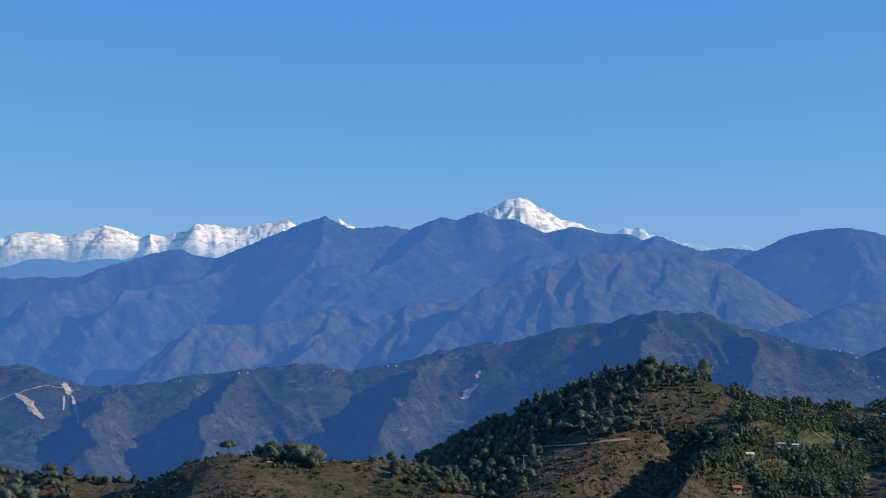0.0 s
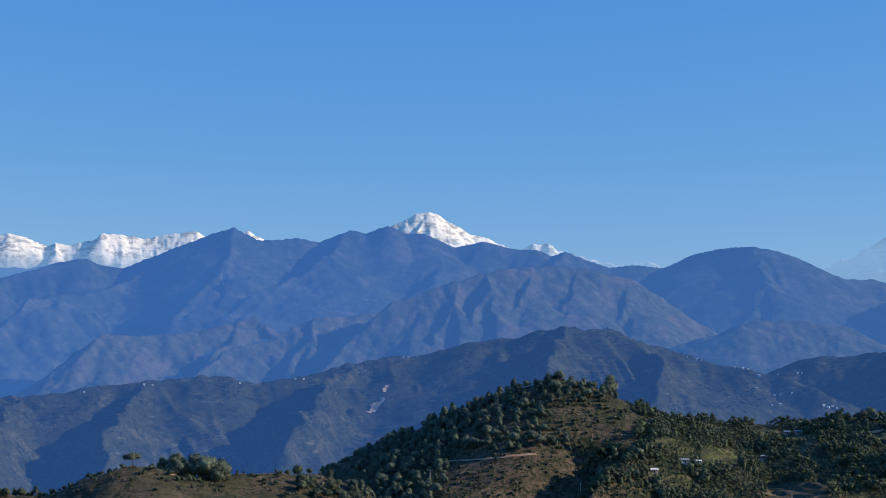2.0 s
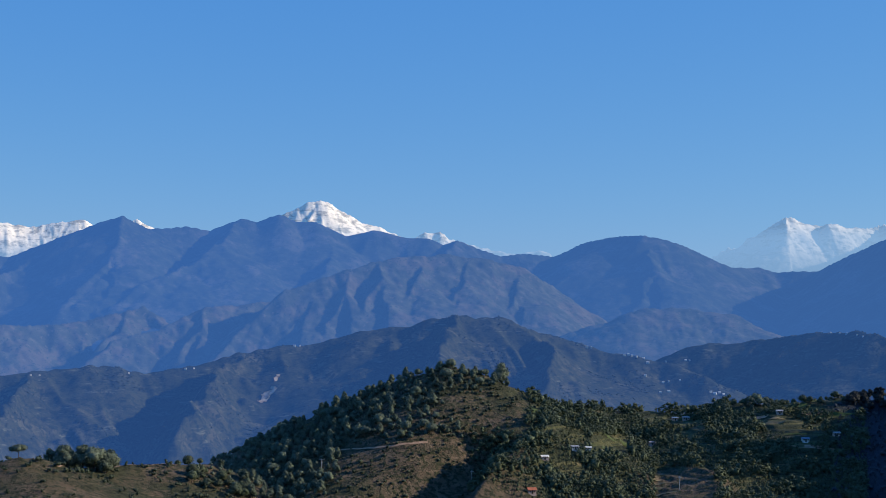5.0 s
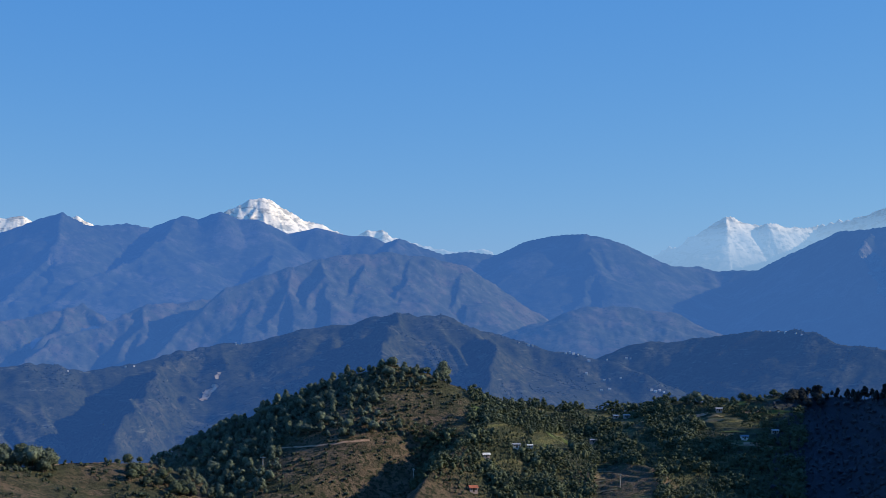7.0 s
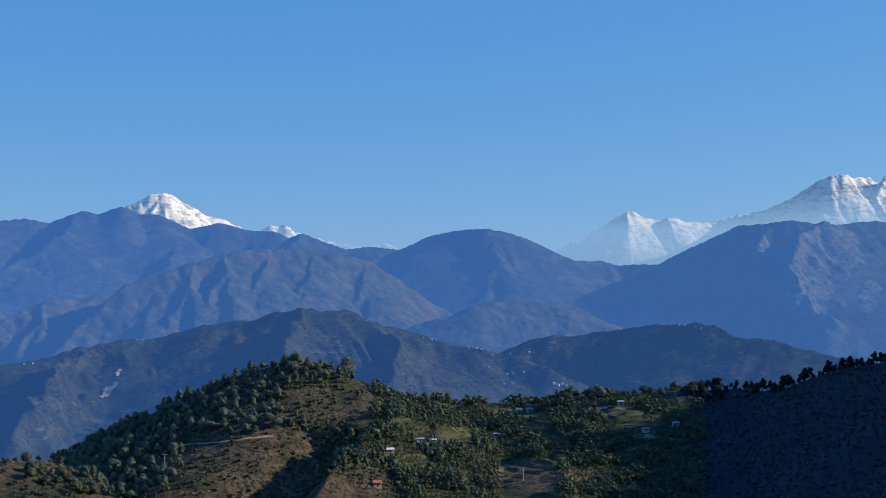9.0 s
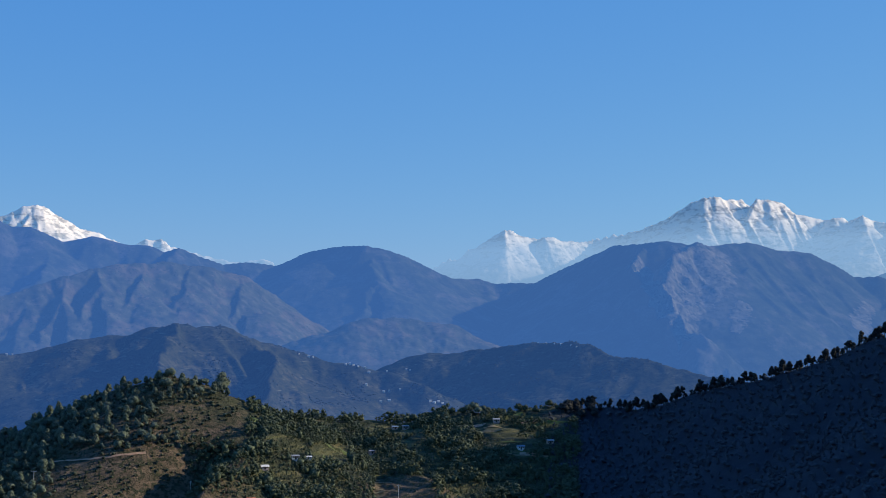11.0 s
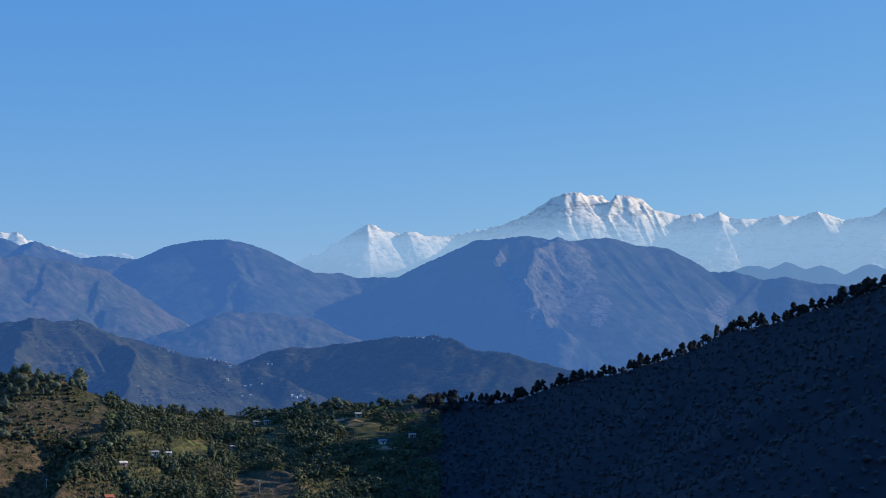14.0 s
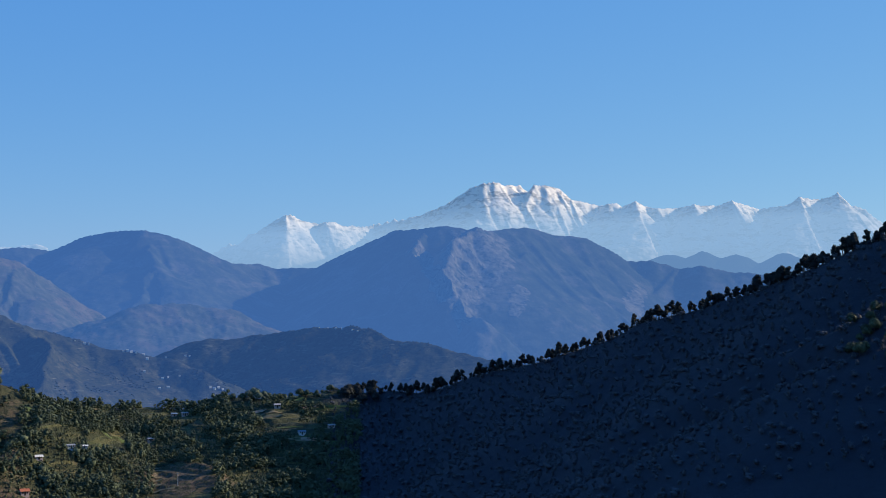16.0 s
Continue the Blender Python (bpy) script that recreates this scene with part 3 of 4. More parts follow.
# the high skyline of forested mountains
MAIN = Land([
    Ridge([(-24, 0.8, 3560), (-15.8, 1.03, 3500), (-13.1, 1.08, 3480), (-12.3, 1.35, 3480), (-10.5, 1.93, 3500), (-9.5, 2.08, 3500), (-9, 1.88, 3500), (-8.2, 1.78, 3500), (-6.9, 2.3, 3480), (-5.9, 2.78, 3460),
           (-4.3, 3.3, 3440), (-3.4, 2.87, 3460), (-2, 2.94, 3480), (-1.2, 2.79, 3490), (-0.1, 3.29, 3480), (0.5, 3.19, 3480), (1.3, 3.45, 3470), (1.9, 3.18, 3480), (2.6, 3.18, 3480), (3.7, 2.7, 3500),
           (4.7, 2.93, 3500), (5.7, 2.7, 3500), (6.7, 2.69, 3500), (7.3, 2.42, 3500), (7.8, 2.6, 3490), (8.5, 2.33, 3500), (9.4, 2.02, 3520), (10.4, 2.12, 3540), (11.3, 1.99, 3560)], 0.62, 13, 130, 50, 20),
    Ridge([(11.3, 1.99, 3560), (12.2, 2.43, 3540), (13.3, 2.7, 3500), (14.6, 2.8, 3450), (15.5, 2.65, 3460), (17, 1.97, 3520), (17.7, 1.62, 3580), (18.6, 1.67, 3650), (19.3, 1.46, 3660), (20.8, 1.55, 3640)],
          0.52, 15, 120, 50, 21),
    Ridge([(20.8, 1.55, 3640), (21.8, 2.08, 3540), (23.5, 2.86, 3380), (24.3, 2.98, 3310), (25.3, 3.13, 3270), (26.3, 3.03, 3260), (26.6, 3.15, 3260), (27, 2.96, 3290), (28.4, 3.09, 3380), (29.3, 2.83, 3430),
           (30.5, 2.71, 3480), (31.5, 2.26, 3510), (32.1, 1.86, 3530), (32.9, 1.9, 3540), (33.9, 1.6, 3550), (34.8, 1.77, 3540), (35.8, 1.5, 3560), (37, 1.4, 3580), (46, 1.2, 3600)], 0.68, 14, 80, 60, 22),
    Ridge([(-7.5, 1.6, 3440), (-9.3, 0.87, 3300), (-11.3, 0.66, 3180), (-12.5, -0.35, 3080), (-13.1, -1.16, 3000)], 0.65, 12, 70, 30, 15, 18),
    Ridge([(-12.3, 1.2, 3460), (-13.7, 0.55, 3300), (-14.6, 0.35, 3200), (-15.2, -0.35, 3120), (-15.8, -1.14, 3050)], 0.65, 12, 70, 30, 16, 18),
    Ridge([(-4.3, 3.3, 3440), (-4.5, 2.3, 3330), (-5.2, 1.2, 3210), (-6.3, 0.1, 3090)], 0.85, 6, 60, 30, 23, 12, 0.48),
    Ridge([(-0.1, 3.25, 3480), (-0.8, 2.4, 3350), (-1.9, 1.6, 3240), (-3.6, 0.9, 3140), (-4.6, 0.1, 3060)], 0.85, 6, 60, 30, 24, 12, 0.48),
    Ridge([(3.6, 2.7, 3500), (3.2, 2.1, 3380), (2.7, 1.2, 3220), (1.5, 0.5, 3110)], 0.85, 6, 60, 30, 25, 12, 0.48),
    Ridge([(7.8, 2.55, 3490), (7.4, 2.0, 3380), (6.8, 1.4, 3280)], 0.85, 6, 60, 30, 33, 12, 0.48),
    Ridge([(14.6, 2.8, 3480), (14.9, 1.7, 3310), (14.4, 0.5, 3190)], 0.85, 7, 60, 30, 26, 14, 0.5),
    Ridge([(24.9, 3.05, 3290), (24.25, 2.3, 3160), (24.5, 1.7, 3080), (25.6, 0.25, 2960), (26.5, -0.5, 2890)], 0.78, 12, 40, 25, 27, 14),
    Ridge([(26.6, 3.13, 3260), (25.8, 2.5, 3140), (25.4, 1.65, 3050), (25.7, 0.6, 2970), (26.8, -0.3, 2900)], 0.82, 16, 34, 20, 28, 14),
    Ridge([(28.4, 3.05, 3380), (28.2, 1.5, 3190), (28.0, 0.2, 3070)], 0.8, 18, 45, 25, 29, 14),
    Ridge([(33.9, 1.6, 3540), (33, 0.6, 3400), (32.5, -0.6, 3280)], 0.75, 18, 50, 25, 30),
], 2.6, 80, crags=1.5)
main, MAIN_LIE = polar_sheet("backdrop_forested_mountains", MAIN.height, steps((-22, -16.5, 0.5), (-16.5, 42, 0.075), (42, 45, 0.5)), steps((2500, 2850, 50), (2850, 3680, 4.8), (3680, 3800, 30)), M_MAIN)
tagged(main, "high forested mountains in deep blue morning haze", "mountains", kind="structure")

FAR = Land([
    Ridge([(-24, 1.2, 4050), (-15.8, 1.39, 4000), (-15, 1.58, 4000), (-14.1, 1.73, 4000), (-13.3, 1.55, 4000), (-12.5, 1.7, 4000), (-11.6, 1.7, 4000), (-10.9, 1.83, 4000), (-9.5, 1.7, 4000)], 0.6, 14, 70, 60, 31),
    Ridge([(31.5, 1.6, 4100), (32.7, 1.86, 4100), (33.3, 2.05, 4100), (33.9, 2.05, 4100), (34.2, 1.97, 4100), (34.8, 2.26, 4100), (35.5, 1.99, 4100), (36, 2.14, 4100), (36.8, 1.85, 4100), (37.4, 2.12, 4100),
           (37.9, 2.14, 4100), (38.3, 2.02, 4100), (40, 1.8, 4100), (46, 1.6, 4100)], 0.6, 14, 70, 60, 32),
], 5.0, 70)
far_west, _ = polar_sheet("backdrop_far_hills_west", FAR.height, steps((-22, -9, 0.1)), steps((3830, 4120, 8)), M_FAR)
far_east, _ = polar_sheet("backdrop_far_hills_east", FAR.height, steps((31, 45, 0.1)), steps((3850, 4200, 8)), M_FAR)
for ob in (far_west, far_east):
    tagged(ob, "pale blue far hills under the snow range", "hills", kind="structure")

# the snow range
SNOW = Land([
    Ridge([(-22, 2.2, 4650), (-16, 2.3, 4600), (-15.34, 2.6, 4600), (-14.67, 2.65, 4600), (-14.1, 2.58, 4600), (-13.5, 2.46, 4600), (-12.9, 2.71, 4600), (-12.2, 2.92, 4600), (-11.6, 2.79, 4600), (-10.9, 2.49, 4620),
           (-10.6, 2.59, 4600), (-10.1, 2.5, 4600), (-9.2, 2.81, 4600), (-9, 3.01, 4590), (-8.3, 2.96, 4600), (-7.5, 2.84, 4610), (-6.7, 2.97, 4610), (-6.1, 3.08, 4600), (-5.66, 3.14, 4600), (-5.2, 2.89, 4620),
           (-3.8, 3.19, 4600), (-3.3, 2.9, 4600), (-2.1, 2.3, 4600)], 0.9, 6, 50, 25, 40),
    Ridge([(-0.2, 2.6, 4540), (0.95, 3.1, 4540), (1.55, 3.53, 4540), (1.98, 3.73, 4545), (2.33, 3.91, 4550), (2.79, 4.02, 4555), (3.11, 3.91, 4570), (3.43, 3.7, 4590), (3.86, 3.45, 4600), (4.35, 3.16, 4620), (4.92, 3.05, 4640), (5.7, 2.72, 4660)],
          0.95, 7, 22, 30, 41),
    Ridge([(6.0, 2.5, 4640), (6.6, 2.84, 4640), (6.9, 2.8, 4640), (7.17, 2.9, 4640), (7.43, 2.7, 4650), (7.84, 2.55, 4660), (9.8, 2.09, 4680), (10.8, 2.23, 4680), (11.2, 2.08, 4680)], 0.9, 16, 50, 25, 42),
    Ridge([(17.1, 2.08, 4800), (17.6, 2.39, 4770), (18.2, 2.4, 4720), (18.3, 2.71, 4700), (18.8, 2.81, 4660), (19.03, 3.12, 4630), (19.64, 3.45, 4560), (19.94, 3.41, 4570), (20.25, 3.22, 4590), (20.9, 3.16, 4640),
           (21.1, 3.2, 4600), (21.3, 3.22, 4610), (21.7, 3.08, 4650), (22.3, 3.07, 4720), (22.9, 3.15, 4790), (23.3, 3.27, 4770), (24.5, 3.47, 4700), (25.5, 3.91, 4620), (26.4, 4.5, 4530), (26.85, 4.66, 4500)], 1.1, 7, 45, 25, 43),
    Ridge([(26.85, 4.66, 4500), (27.22, 4.73, 4510), (27.8, 4.62, 4560), (28.2, 4.6, 4600), (28.5, 4.36, 4640), (28.7, 4.65, 4560), (29.1, 4.6, 4580), (29.63, 4.51, 4610), (30.05, 4.12, 4640), (31.1, 3.88, 4700), (31.4, 3.92, 4600), (31.7, 3.96, 4620),
           (31.9, 3.86, 4620), (32.4, 4.04, 4540), (32.8, 3.84, 4600), (33.2, 3.8, 4560), (33.9, 3.8, 4640), (34.5, 3.92, 4540), (35.25, 3.86, 4620), (35.85, 4.06, 4540), (36.85, 3.75, 4660), (38.04, 3.95, 4580), (38.23, 4.19, 4570),
           (38.9, 4.08, 4640), (39.3, 4.14, 4620), (39.55, 4.34, 4600), (39.8, 3.97, 4610), (40.5, 3.73, 4630), (41.2, 3.12, 4650), (44, 2.5, 4680)], 0.9, 15, 45, 25, 44),
    Ridge([(2.78, 3.98, 4560), (2.3, 3.2, 4480), (2.2, 2.4, 4400)], 1.0, 14, 30, 20, 45),
    Ridge([(28.7, 4.65, 4560), (28.4, 3.9, 4480), (28.9, 3.0, 4390)], 1.0, 14, 30, 20, 47),
    Ridge([(30.05, 4.12, 4600), (30.4, 3.3, 4510), (30.9, 2.6, 4420)], 1.0, 14, 30, 20, 48),
    Ridge([(19.64, 3.45, 4560), (19.7, 2.9, 4490), (19.8, 2.1, 4400)], 0.62, 3, 30, 20, 49, 0, 1.1),
    Ridge([(26.55, 4.55, 4520), (26.95, 3.9, 4430), (27.3, 3.0, 4340), (27.5, 2.2, 4260)], 0.75, 2, 40, 30, 50, 0, 1.2),
    Ridge([(-10.6, 2.6, 4600), (-10.55, 2.2, 4540), (-10.5, 1.7, 4470)], 0.6, 3, 30, 20, 52, 0, 1.1),
    Ridge([(32.4, 4.02, 4545), (32.55, 3.6, 4500)], 0.6, 3, 40, 30, 53, 0, 1.2),
    Ridge([(38.25, 4.15, 4570), (38.4, 3.7, 4520)], 0.6, 3, 40, 30, 54, 0, 1.2),
], 2.6, 46, crags=3.0)
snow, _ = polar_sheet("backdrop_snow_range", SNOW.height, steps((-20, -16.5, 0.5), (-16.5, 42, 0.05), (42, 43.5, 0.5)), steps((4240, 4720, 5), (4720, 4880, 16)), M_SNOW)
tagged(snow, "snow-covered high mountain range with sunlit white faces", "mountains", kind="structure")


# ---- helpers for things ----
def part(name, bm, mat, parent=None, label="", smooth=False):
    me = bpy.data.meshes.new(name)
    bm.to_mesh(me)
    bm.free()
    me.materials.append(mat)
    if smooth:
        me.polygons.foreach_set("use_smooth", np.ones(len(me.polygons), bool))
    ob = new(name, me)
    ob.parent = parent
    if label:
        ob["label"] = label
    return ob


def sheet_mesh(name, verts, faces, mat, smooth=True):
    me = bpy.data.meshes.new(name)
    me.from_pydata(verts, [], faces)
    me.materials.append(mat)
    if smooth:
        me.polygons.foreach_set("use_smooth", np.ones(len(me.polygons), bool))
    me.update()
    return me


def tri_mesh(name, verts, tris, mat, smooth_until=None):
    """A mesh from arrays of corners and triangles."""
    me = bpy.data.meshes.new(name)
    me.vertices.add(len(verts))
    me.vertices.foreach_set("co", np.ascontiguousarray(verts, dtype=np.float32).ravel())
    me.loops.add(tris.size)
    me.loops.foreach_set("vertex_index", np.ascontiguousarray(tris, dtype=np.int32).ravel())
    me.polygons.add(len(tris))
    me.polygons.foreach_set("loop_start", np.arange(0, tris.size, 3, dtype=np.int32))
    me.update(calc_edges=True)
    me.materials.append(mat)
    return me


def on_land(lie, az, el, lo, hi):
    """The first place of a land that shows in the direction az, el between the distances lo and hi."""
    r = np.arange(lo, hi, 0.5)
    z = lie(np.full(r.shape, az), r)
    up = np.degrees(np.arctan2(z - EYE, r))
    k = int(np.argmax(up >= min(el, up.max())))
    return r[k] * math.sin(radians(az)), r[k] * math.cos(radians(az)), z[k]


def ground_at(az, r):
    a = np.radians(az)
    return r * np.sin(a), r * np.cos(a), GROUND_LIE(az, r)


def under(lie, x, y):
    return float(lie(np.array([math.degrees(math.atan2(x, y))]), np.array([math.hypot(x, y)]))[0])


def on_ground(az, el):
    return on_land(GROUND_LIE, az, el, 600.0, 1180.0)


def box(bm, x0, x1, y0, y1, z0, z1):
    m = Matrix.Translation(((x0 + x1) / 2, (y0 + y1) / 2, (z0 + z1) / 2)) @ Matrix.Diagonal((x1 - x0, y1 - y0, z1 - z0, 1))
    bmesh.ops.create_cube(bm, size=1, matrix=m)


# ---- trees ----
TR = random.Random(11)


def lumps(rng, lobes, finer):
    """Leafy lumps: uneven balls of foliage at the given (x, y, z, radius, height)."""
    bm = bmesh.new()
    bmesh.ops.create_icosphere(bm, subdivisions=2 if finer else 1, radius=1.0)
    base = np.array([v.co for v in bm.verts])
    tris = np.array([[v.index for v in f.verts] for f in bm.faces])
    bm.free()
    vs, ts, n = [], [], 0
    for x, y, z, rad, high in lobes:
        v = base * (0.76 + 0.15 * rng.standard_normal((len(base), 1)))
        v = v * (rad, rad, high) + (x, y, z)
        vs.append(v)
        ts.append(tris + n)
        n += len(v)
    return np.concatenate(vs), np.concatenate(ts)


def leaf_cards(rng, lobes, count, size):
    """Small sprays of leaves standing out of the lumps."""
    which = rng.integers(0, len(lobes), count)
    L = np.array(lobes)[which]
    d = rng.standard_normal((count, 3))
    d /= np.linalg.norm(d, axis=1, keepdims=True)
    c = L[:, :3] + d * L[:, [3, 3, 4]] * rng.uniform(0.7, 1.25, (count, 1))
    u = rng.standard_normal((count, 3))
    u -= (u * d).sum(1, keepdims=True) * d * 0.6
    u /= np.linalg.norm(u, axis=1, keepdims=True)
    w = np.cross(u, d + 0.4 * rng.standard_normal((count, 3)))
    w /= np.linalg.norm(w, axis=1, keepdims=True)
    s = size * rng.uniform(0.6, 1.3, (count, 1))
    v = np.stack([c - u * s, c + w * s * 0.7, c + u * s], 1).reshape(-1, 3)
    return v, np.arange(count * 3).reshape(-1, 3)


def crown_arrays(kind, seed, rich):
    """The foliage of a tree one unit high."""
    rng = np.random.default_rng(seed)
    lobes = []
    if kind == "pine":          # a rounded cone on a short bare trunk
        lobes.append((rng.uniform(-0.02, 0.02), rng.uniform(-0.02, 0.02), 0.52, 0.25, 0.36))
        n = 9 if rich else 2
        for k in range(n):
            q = (k + 0.5) / n
            spread = 0.19 * (1 - 0.85 * q ** 1.5)
            a = 2.4 * k + rng.uniform(-0.5, 0.5)
            rad = (0.17 - 0.06 * q) * rng.uniform(0.8, 1.25)
            lobes.append((spread * math.cos(a), spread * math.sin(a), 0.26 + 0.6 * q, rad, rad * 1.1))
    elif kind == "bush":        # a low far clump
        lobes.append((0, 0, 0.5, 0.55, 0.5))
    elif kind == "thicket":     # one low dense bush
        lobes.append((0, 0, 0.45, 0.30, 0.42))
    elif kind == "round":       # a broad dome
        n = 8 if rich else 3
        for k in range(n):
            a, q = 2.4 * k + rng.uniform(-0.4, 0.4), math.sqrt((k + 0.5) / n)
            lobes.append((0.24 * q * math.cos(a), 0.24 * q * math.sin(a), 0.46 + 0.24 * (1 - q * q) + rng.uniform(-0.05, 0.05), rng.uniform(0.22, 0.30), rng.uniform(0.20, 0.27)))
    elif kind == "slender":     # a tall trunk with tufts high up
        n = 7 if rich else 3
        for k in range(n):
            h = 0.45 + 0.45 * k / (n - 1)
            a = rng.uniform(0, 6.28)
            s = 0.13 * (1 - 0.5 * k / n)
            lobes.append((s * math.cos(a), s * math.sin(a), h, rng.uniform(0.11, 0.18), rng.uniform(0.09, 0.15)))
    else:                       # a flat umbrella
        n = 8
        for k in range(n):
            a, q = 2.4 * k, math.sqrt((k + 0.5) / n)
            lobes.append((0.40 * q * math.cos(a), 0.40 * q * math.sin(a), 0.66 + 0.14 * (1 - q), 0.24, 0.20))
    v1, t1 = lumps(rng, lobes, rich)
    if rich:
        v2, t2 = leaf_cards(rng, lobes, 2300, 0.040)
        return np.concatenate([v1, v2]), np.concatenate([t1, t2 + len(v1)])
    v2, t2 = leaf_cards(rng, lobes, {"bush": 10, "thicket": 60}.get(kind, 150), {"bush": 0.25, "thicket": 0.24}.get(kind, 0.075))
    return np.concatenate([v1, v2]), np.concatenate([t1, t2 + len(v1)])


def trunk_mesh(seed, tall):
    rng = random.Random(seed)
    bm = bmesh.new()
    bmesh.ops.create_cone(bm, segments=7, radius1=0.028, radius2=0.012, depth=tall + 0.06, cap_ends=True, matrix=Matrix.Translation((0, 0, (tall - 0.06) / 2)))
    for k in range(4):
        a = rng.uniform(0, 6.28)
        h = tall * rng.uniform(0.5, 0.85)
        m = Matrix.Translation((0, 0, h)) @ Matrix.Rotation(a, 4, "Z") @ Matrix.Rotation(radians(52), 4, "Y") @ Matrix.Translation((0, 0, 0.09))
        bmesh.ops.create_cone(bm, segments=5, radius1=0.011, radius2=0.004, depth=0.2, cap_ends=True, matrix=m)
    me = bpy.data.meshes.new("trunk")
    bm.to_mesh(me)
    bm.free()
    me.materials.append(M_BARK)
    return me


def tree(kind, seed, leaf):
    """A tree one metre high, to be copied at its true height."""
    top = new(f"{kind}_tree" if kind != "round" else "broadleaf_tree")
    trunk = new("trunk", trunk_mesh(seed, {"pine": 0.55, "round": 0.5, "slender": 0.75}.get(kind, 0.7)))
    crown = new("crown", tri_mesh("crown", *crown_arrays(kind, seed, True), leaf))
    trunk.parent = crown.parent = top
    return top


def plant(models, spots, label, group, category="tree"):
    """Sets one tree at each spot (x, y, z, height)."""
    used = []
    for k, (x, y, z, h) in enumerate(spots):
        model = models[TR.randrange(len(models))]
        w = h * TR.uniform(0.9, 1.15)
        turn = Matrix.Rotation(TR.uniform(0, 6.28), 4, "Z") @ Matrix.Rotation(radians(TR.uniform(-3, 3)), 4, "X")
        ob = copy_thing(model, Matrix.Translation((x, y, z - 0.1)) @ turn)
        ob.scale = (w, w, h)
        tagged(ob, label, category, group)
        used.append(ob)
    return used


def woods(name, kinds, spots, leaf, label, broad=1.1, sunk=0.15):
    """A wood too dense to count, as one mesh."""
    rng = np.random.default_rng(len(name))
    models = [crown_arrays(k, 100 + i, False) for i, k in enumerate(kinds)]
    vs, ts, n = [], [], 0
    for x, y, z, h in spots:
        v, t = models[rng.integers(0, len(models))]
        a = rng.uniform(0, 6.28)
        c, s_ = math.cos(a), math.sin(a)
        w = h * broad * rng.uniform(0.8, 1.2)
        out = np.stack([(v[:, 0] * c - v[:, 1] * s_) * w + x, (v[:, 0] * s_ + v[:, 1] * c) * w + y, v[:, 2] * h + z - sunk * h], -1)
        vs.append(out)
        ts.append(t + n)
        n += len(v)
    ob = new(name, tri_mesh(name, np.concatenate(vs), np.concatenate(ts), leaf))
    return tagged(ob, label, "trees", kind="stuff")


def scatter(n, az, r, keep, gap, seed, high):
    """Up to n spots in a stretch of the plan, at least gap metres apart, where keep(az, r, x, y) allows them."""
    rng = np.random.default_rng(seed)
    a = rng.uniform(*az, n * 12)
    d = np.sqrt(rng.uniform(r[0] ** 2, r[1] ** 2, n * 12))
    x, y, z = ground_at(a, d)
    ok = keep(a, d, x, y)
    cells, out = {}, []
    for k in np.flatnonzero(ok):
        i, j = int(x[k] // gap), int(y[k] // gap)
        if any((x[k] - p) ** 2 + (y[k] - q) ** 2 < gap * gap for di in (-1, 0, 1) for dj in (-1, 0, 1) for p, q in cells.get((i + di, j + dj), ())):
            continue
        cells.setdefault((i, j), []).append((x[k], y[k]))
        out.append((x[k], y[k], z[k], rng.uniform(*high)))
        if len(out) == n:
            break
    return out


def grown(spots, size, mean, swing):
    """The same spots, with trees that stand high in some patches and low in others."""
    return [(x, y, z, h * float(np.clip(mean + 2.2 * swing * fbm(np.array([x + 900]), np.array([y]), size, 3)[0], 2.2, mean + swing))) for x, y, z, h in spots]


def elevation(a, d):
    x, y, z = ground_at(a, d)
    return np.degrees(np.arctan2(z - EYE, d))


PINES = [tree("pine", k, M_LEAF) for k in range(5)]
ROUNDS = [tree("round", 20 + k, M_LEAF_WARM) for k in range(4)]
KNOLL_ROUNDS = [tree("round", 30 + k, M_LEAF) for k in range(4)]
SLENDERS = [tree("slender", 40 + k, M_LEAF) for k in range(4)]
RIDGE_PINES = [tree("slender", 70 + k, M_LEAF_SILHOUETTE) for k in range(4)] + [tree("pine", 80 + k, M_LEAF_SILHOUETTE) for k in range(3)]
RIDGE_ROUNDS = [tree("round", 90 + k, M_LEAF_SILHOUETTE) for k in range(3)]
UMBRELLA = [tree("umbrella", 60, M_LEAF)]
MODELS = RIDGE_PINES + RIDGE_ROUNDS + PINES + KNOLL_ROUNDS + ROUNDS + SLENDERS + UMBRELLA


def on_knoll(a, d, x, y):
    e = elevation(a, d)
    clump = fbm(x, y, 28, 3)
    left = (a < 8.7) & (e > np.where(a < 3.6, -7.0, -4.7)) & (clump > np.where(a > 7.0, -0.6 + 0.35 * (a - 7.0) - 0.3 * (e > -2.9), -0.9))
    top = (a < 9.8) & (d > 955 + 6 * np.maximum(7 - a, 0)) & (e > -2.75)
    return left | top


knoll_spots = scatter(290, (0.2, 9.9), (855, 1035), on_knoll, 4.7, 1, (4.8, 8.2))
plant(PINES + KNOLL_ROUNDS[:2], knoll_spots, "round-crowned green pine on the grassy knoll", "pines on the knoll")
woods("woods_on_knoll", ["pine", "pine", "round"], scatter(520, (-1.2, 9.5), (850, 1045), on_knoll, 4.0, 2, (2.6, 5.4)), M_LEAF, "young pine wood covering the knoll's flank")
x, y, z = ground_at(9.45, 978)
plant(PINES[:1], [(x, y, z, 14.0)], "large dark tree at the end of the knoll's crest", "pines on the knoll")


FARMS = ((12.12, -5.0), (12.6, -5.02), (11.03, -5.36), (10.57, -6.6), (20.31, -4.54), (16.12, -3.86), (15.72, -3.88), (14.9, -4.79), (19.41, -3.57), (21.38, -4.3))


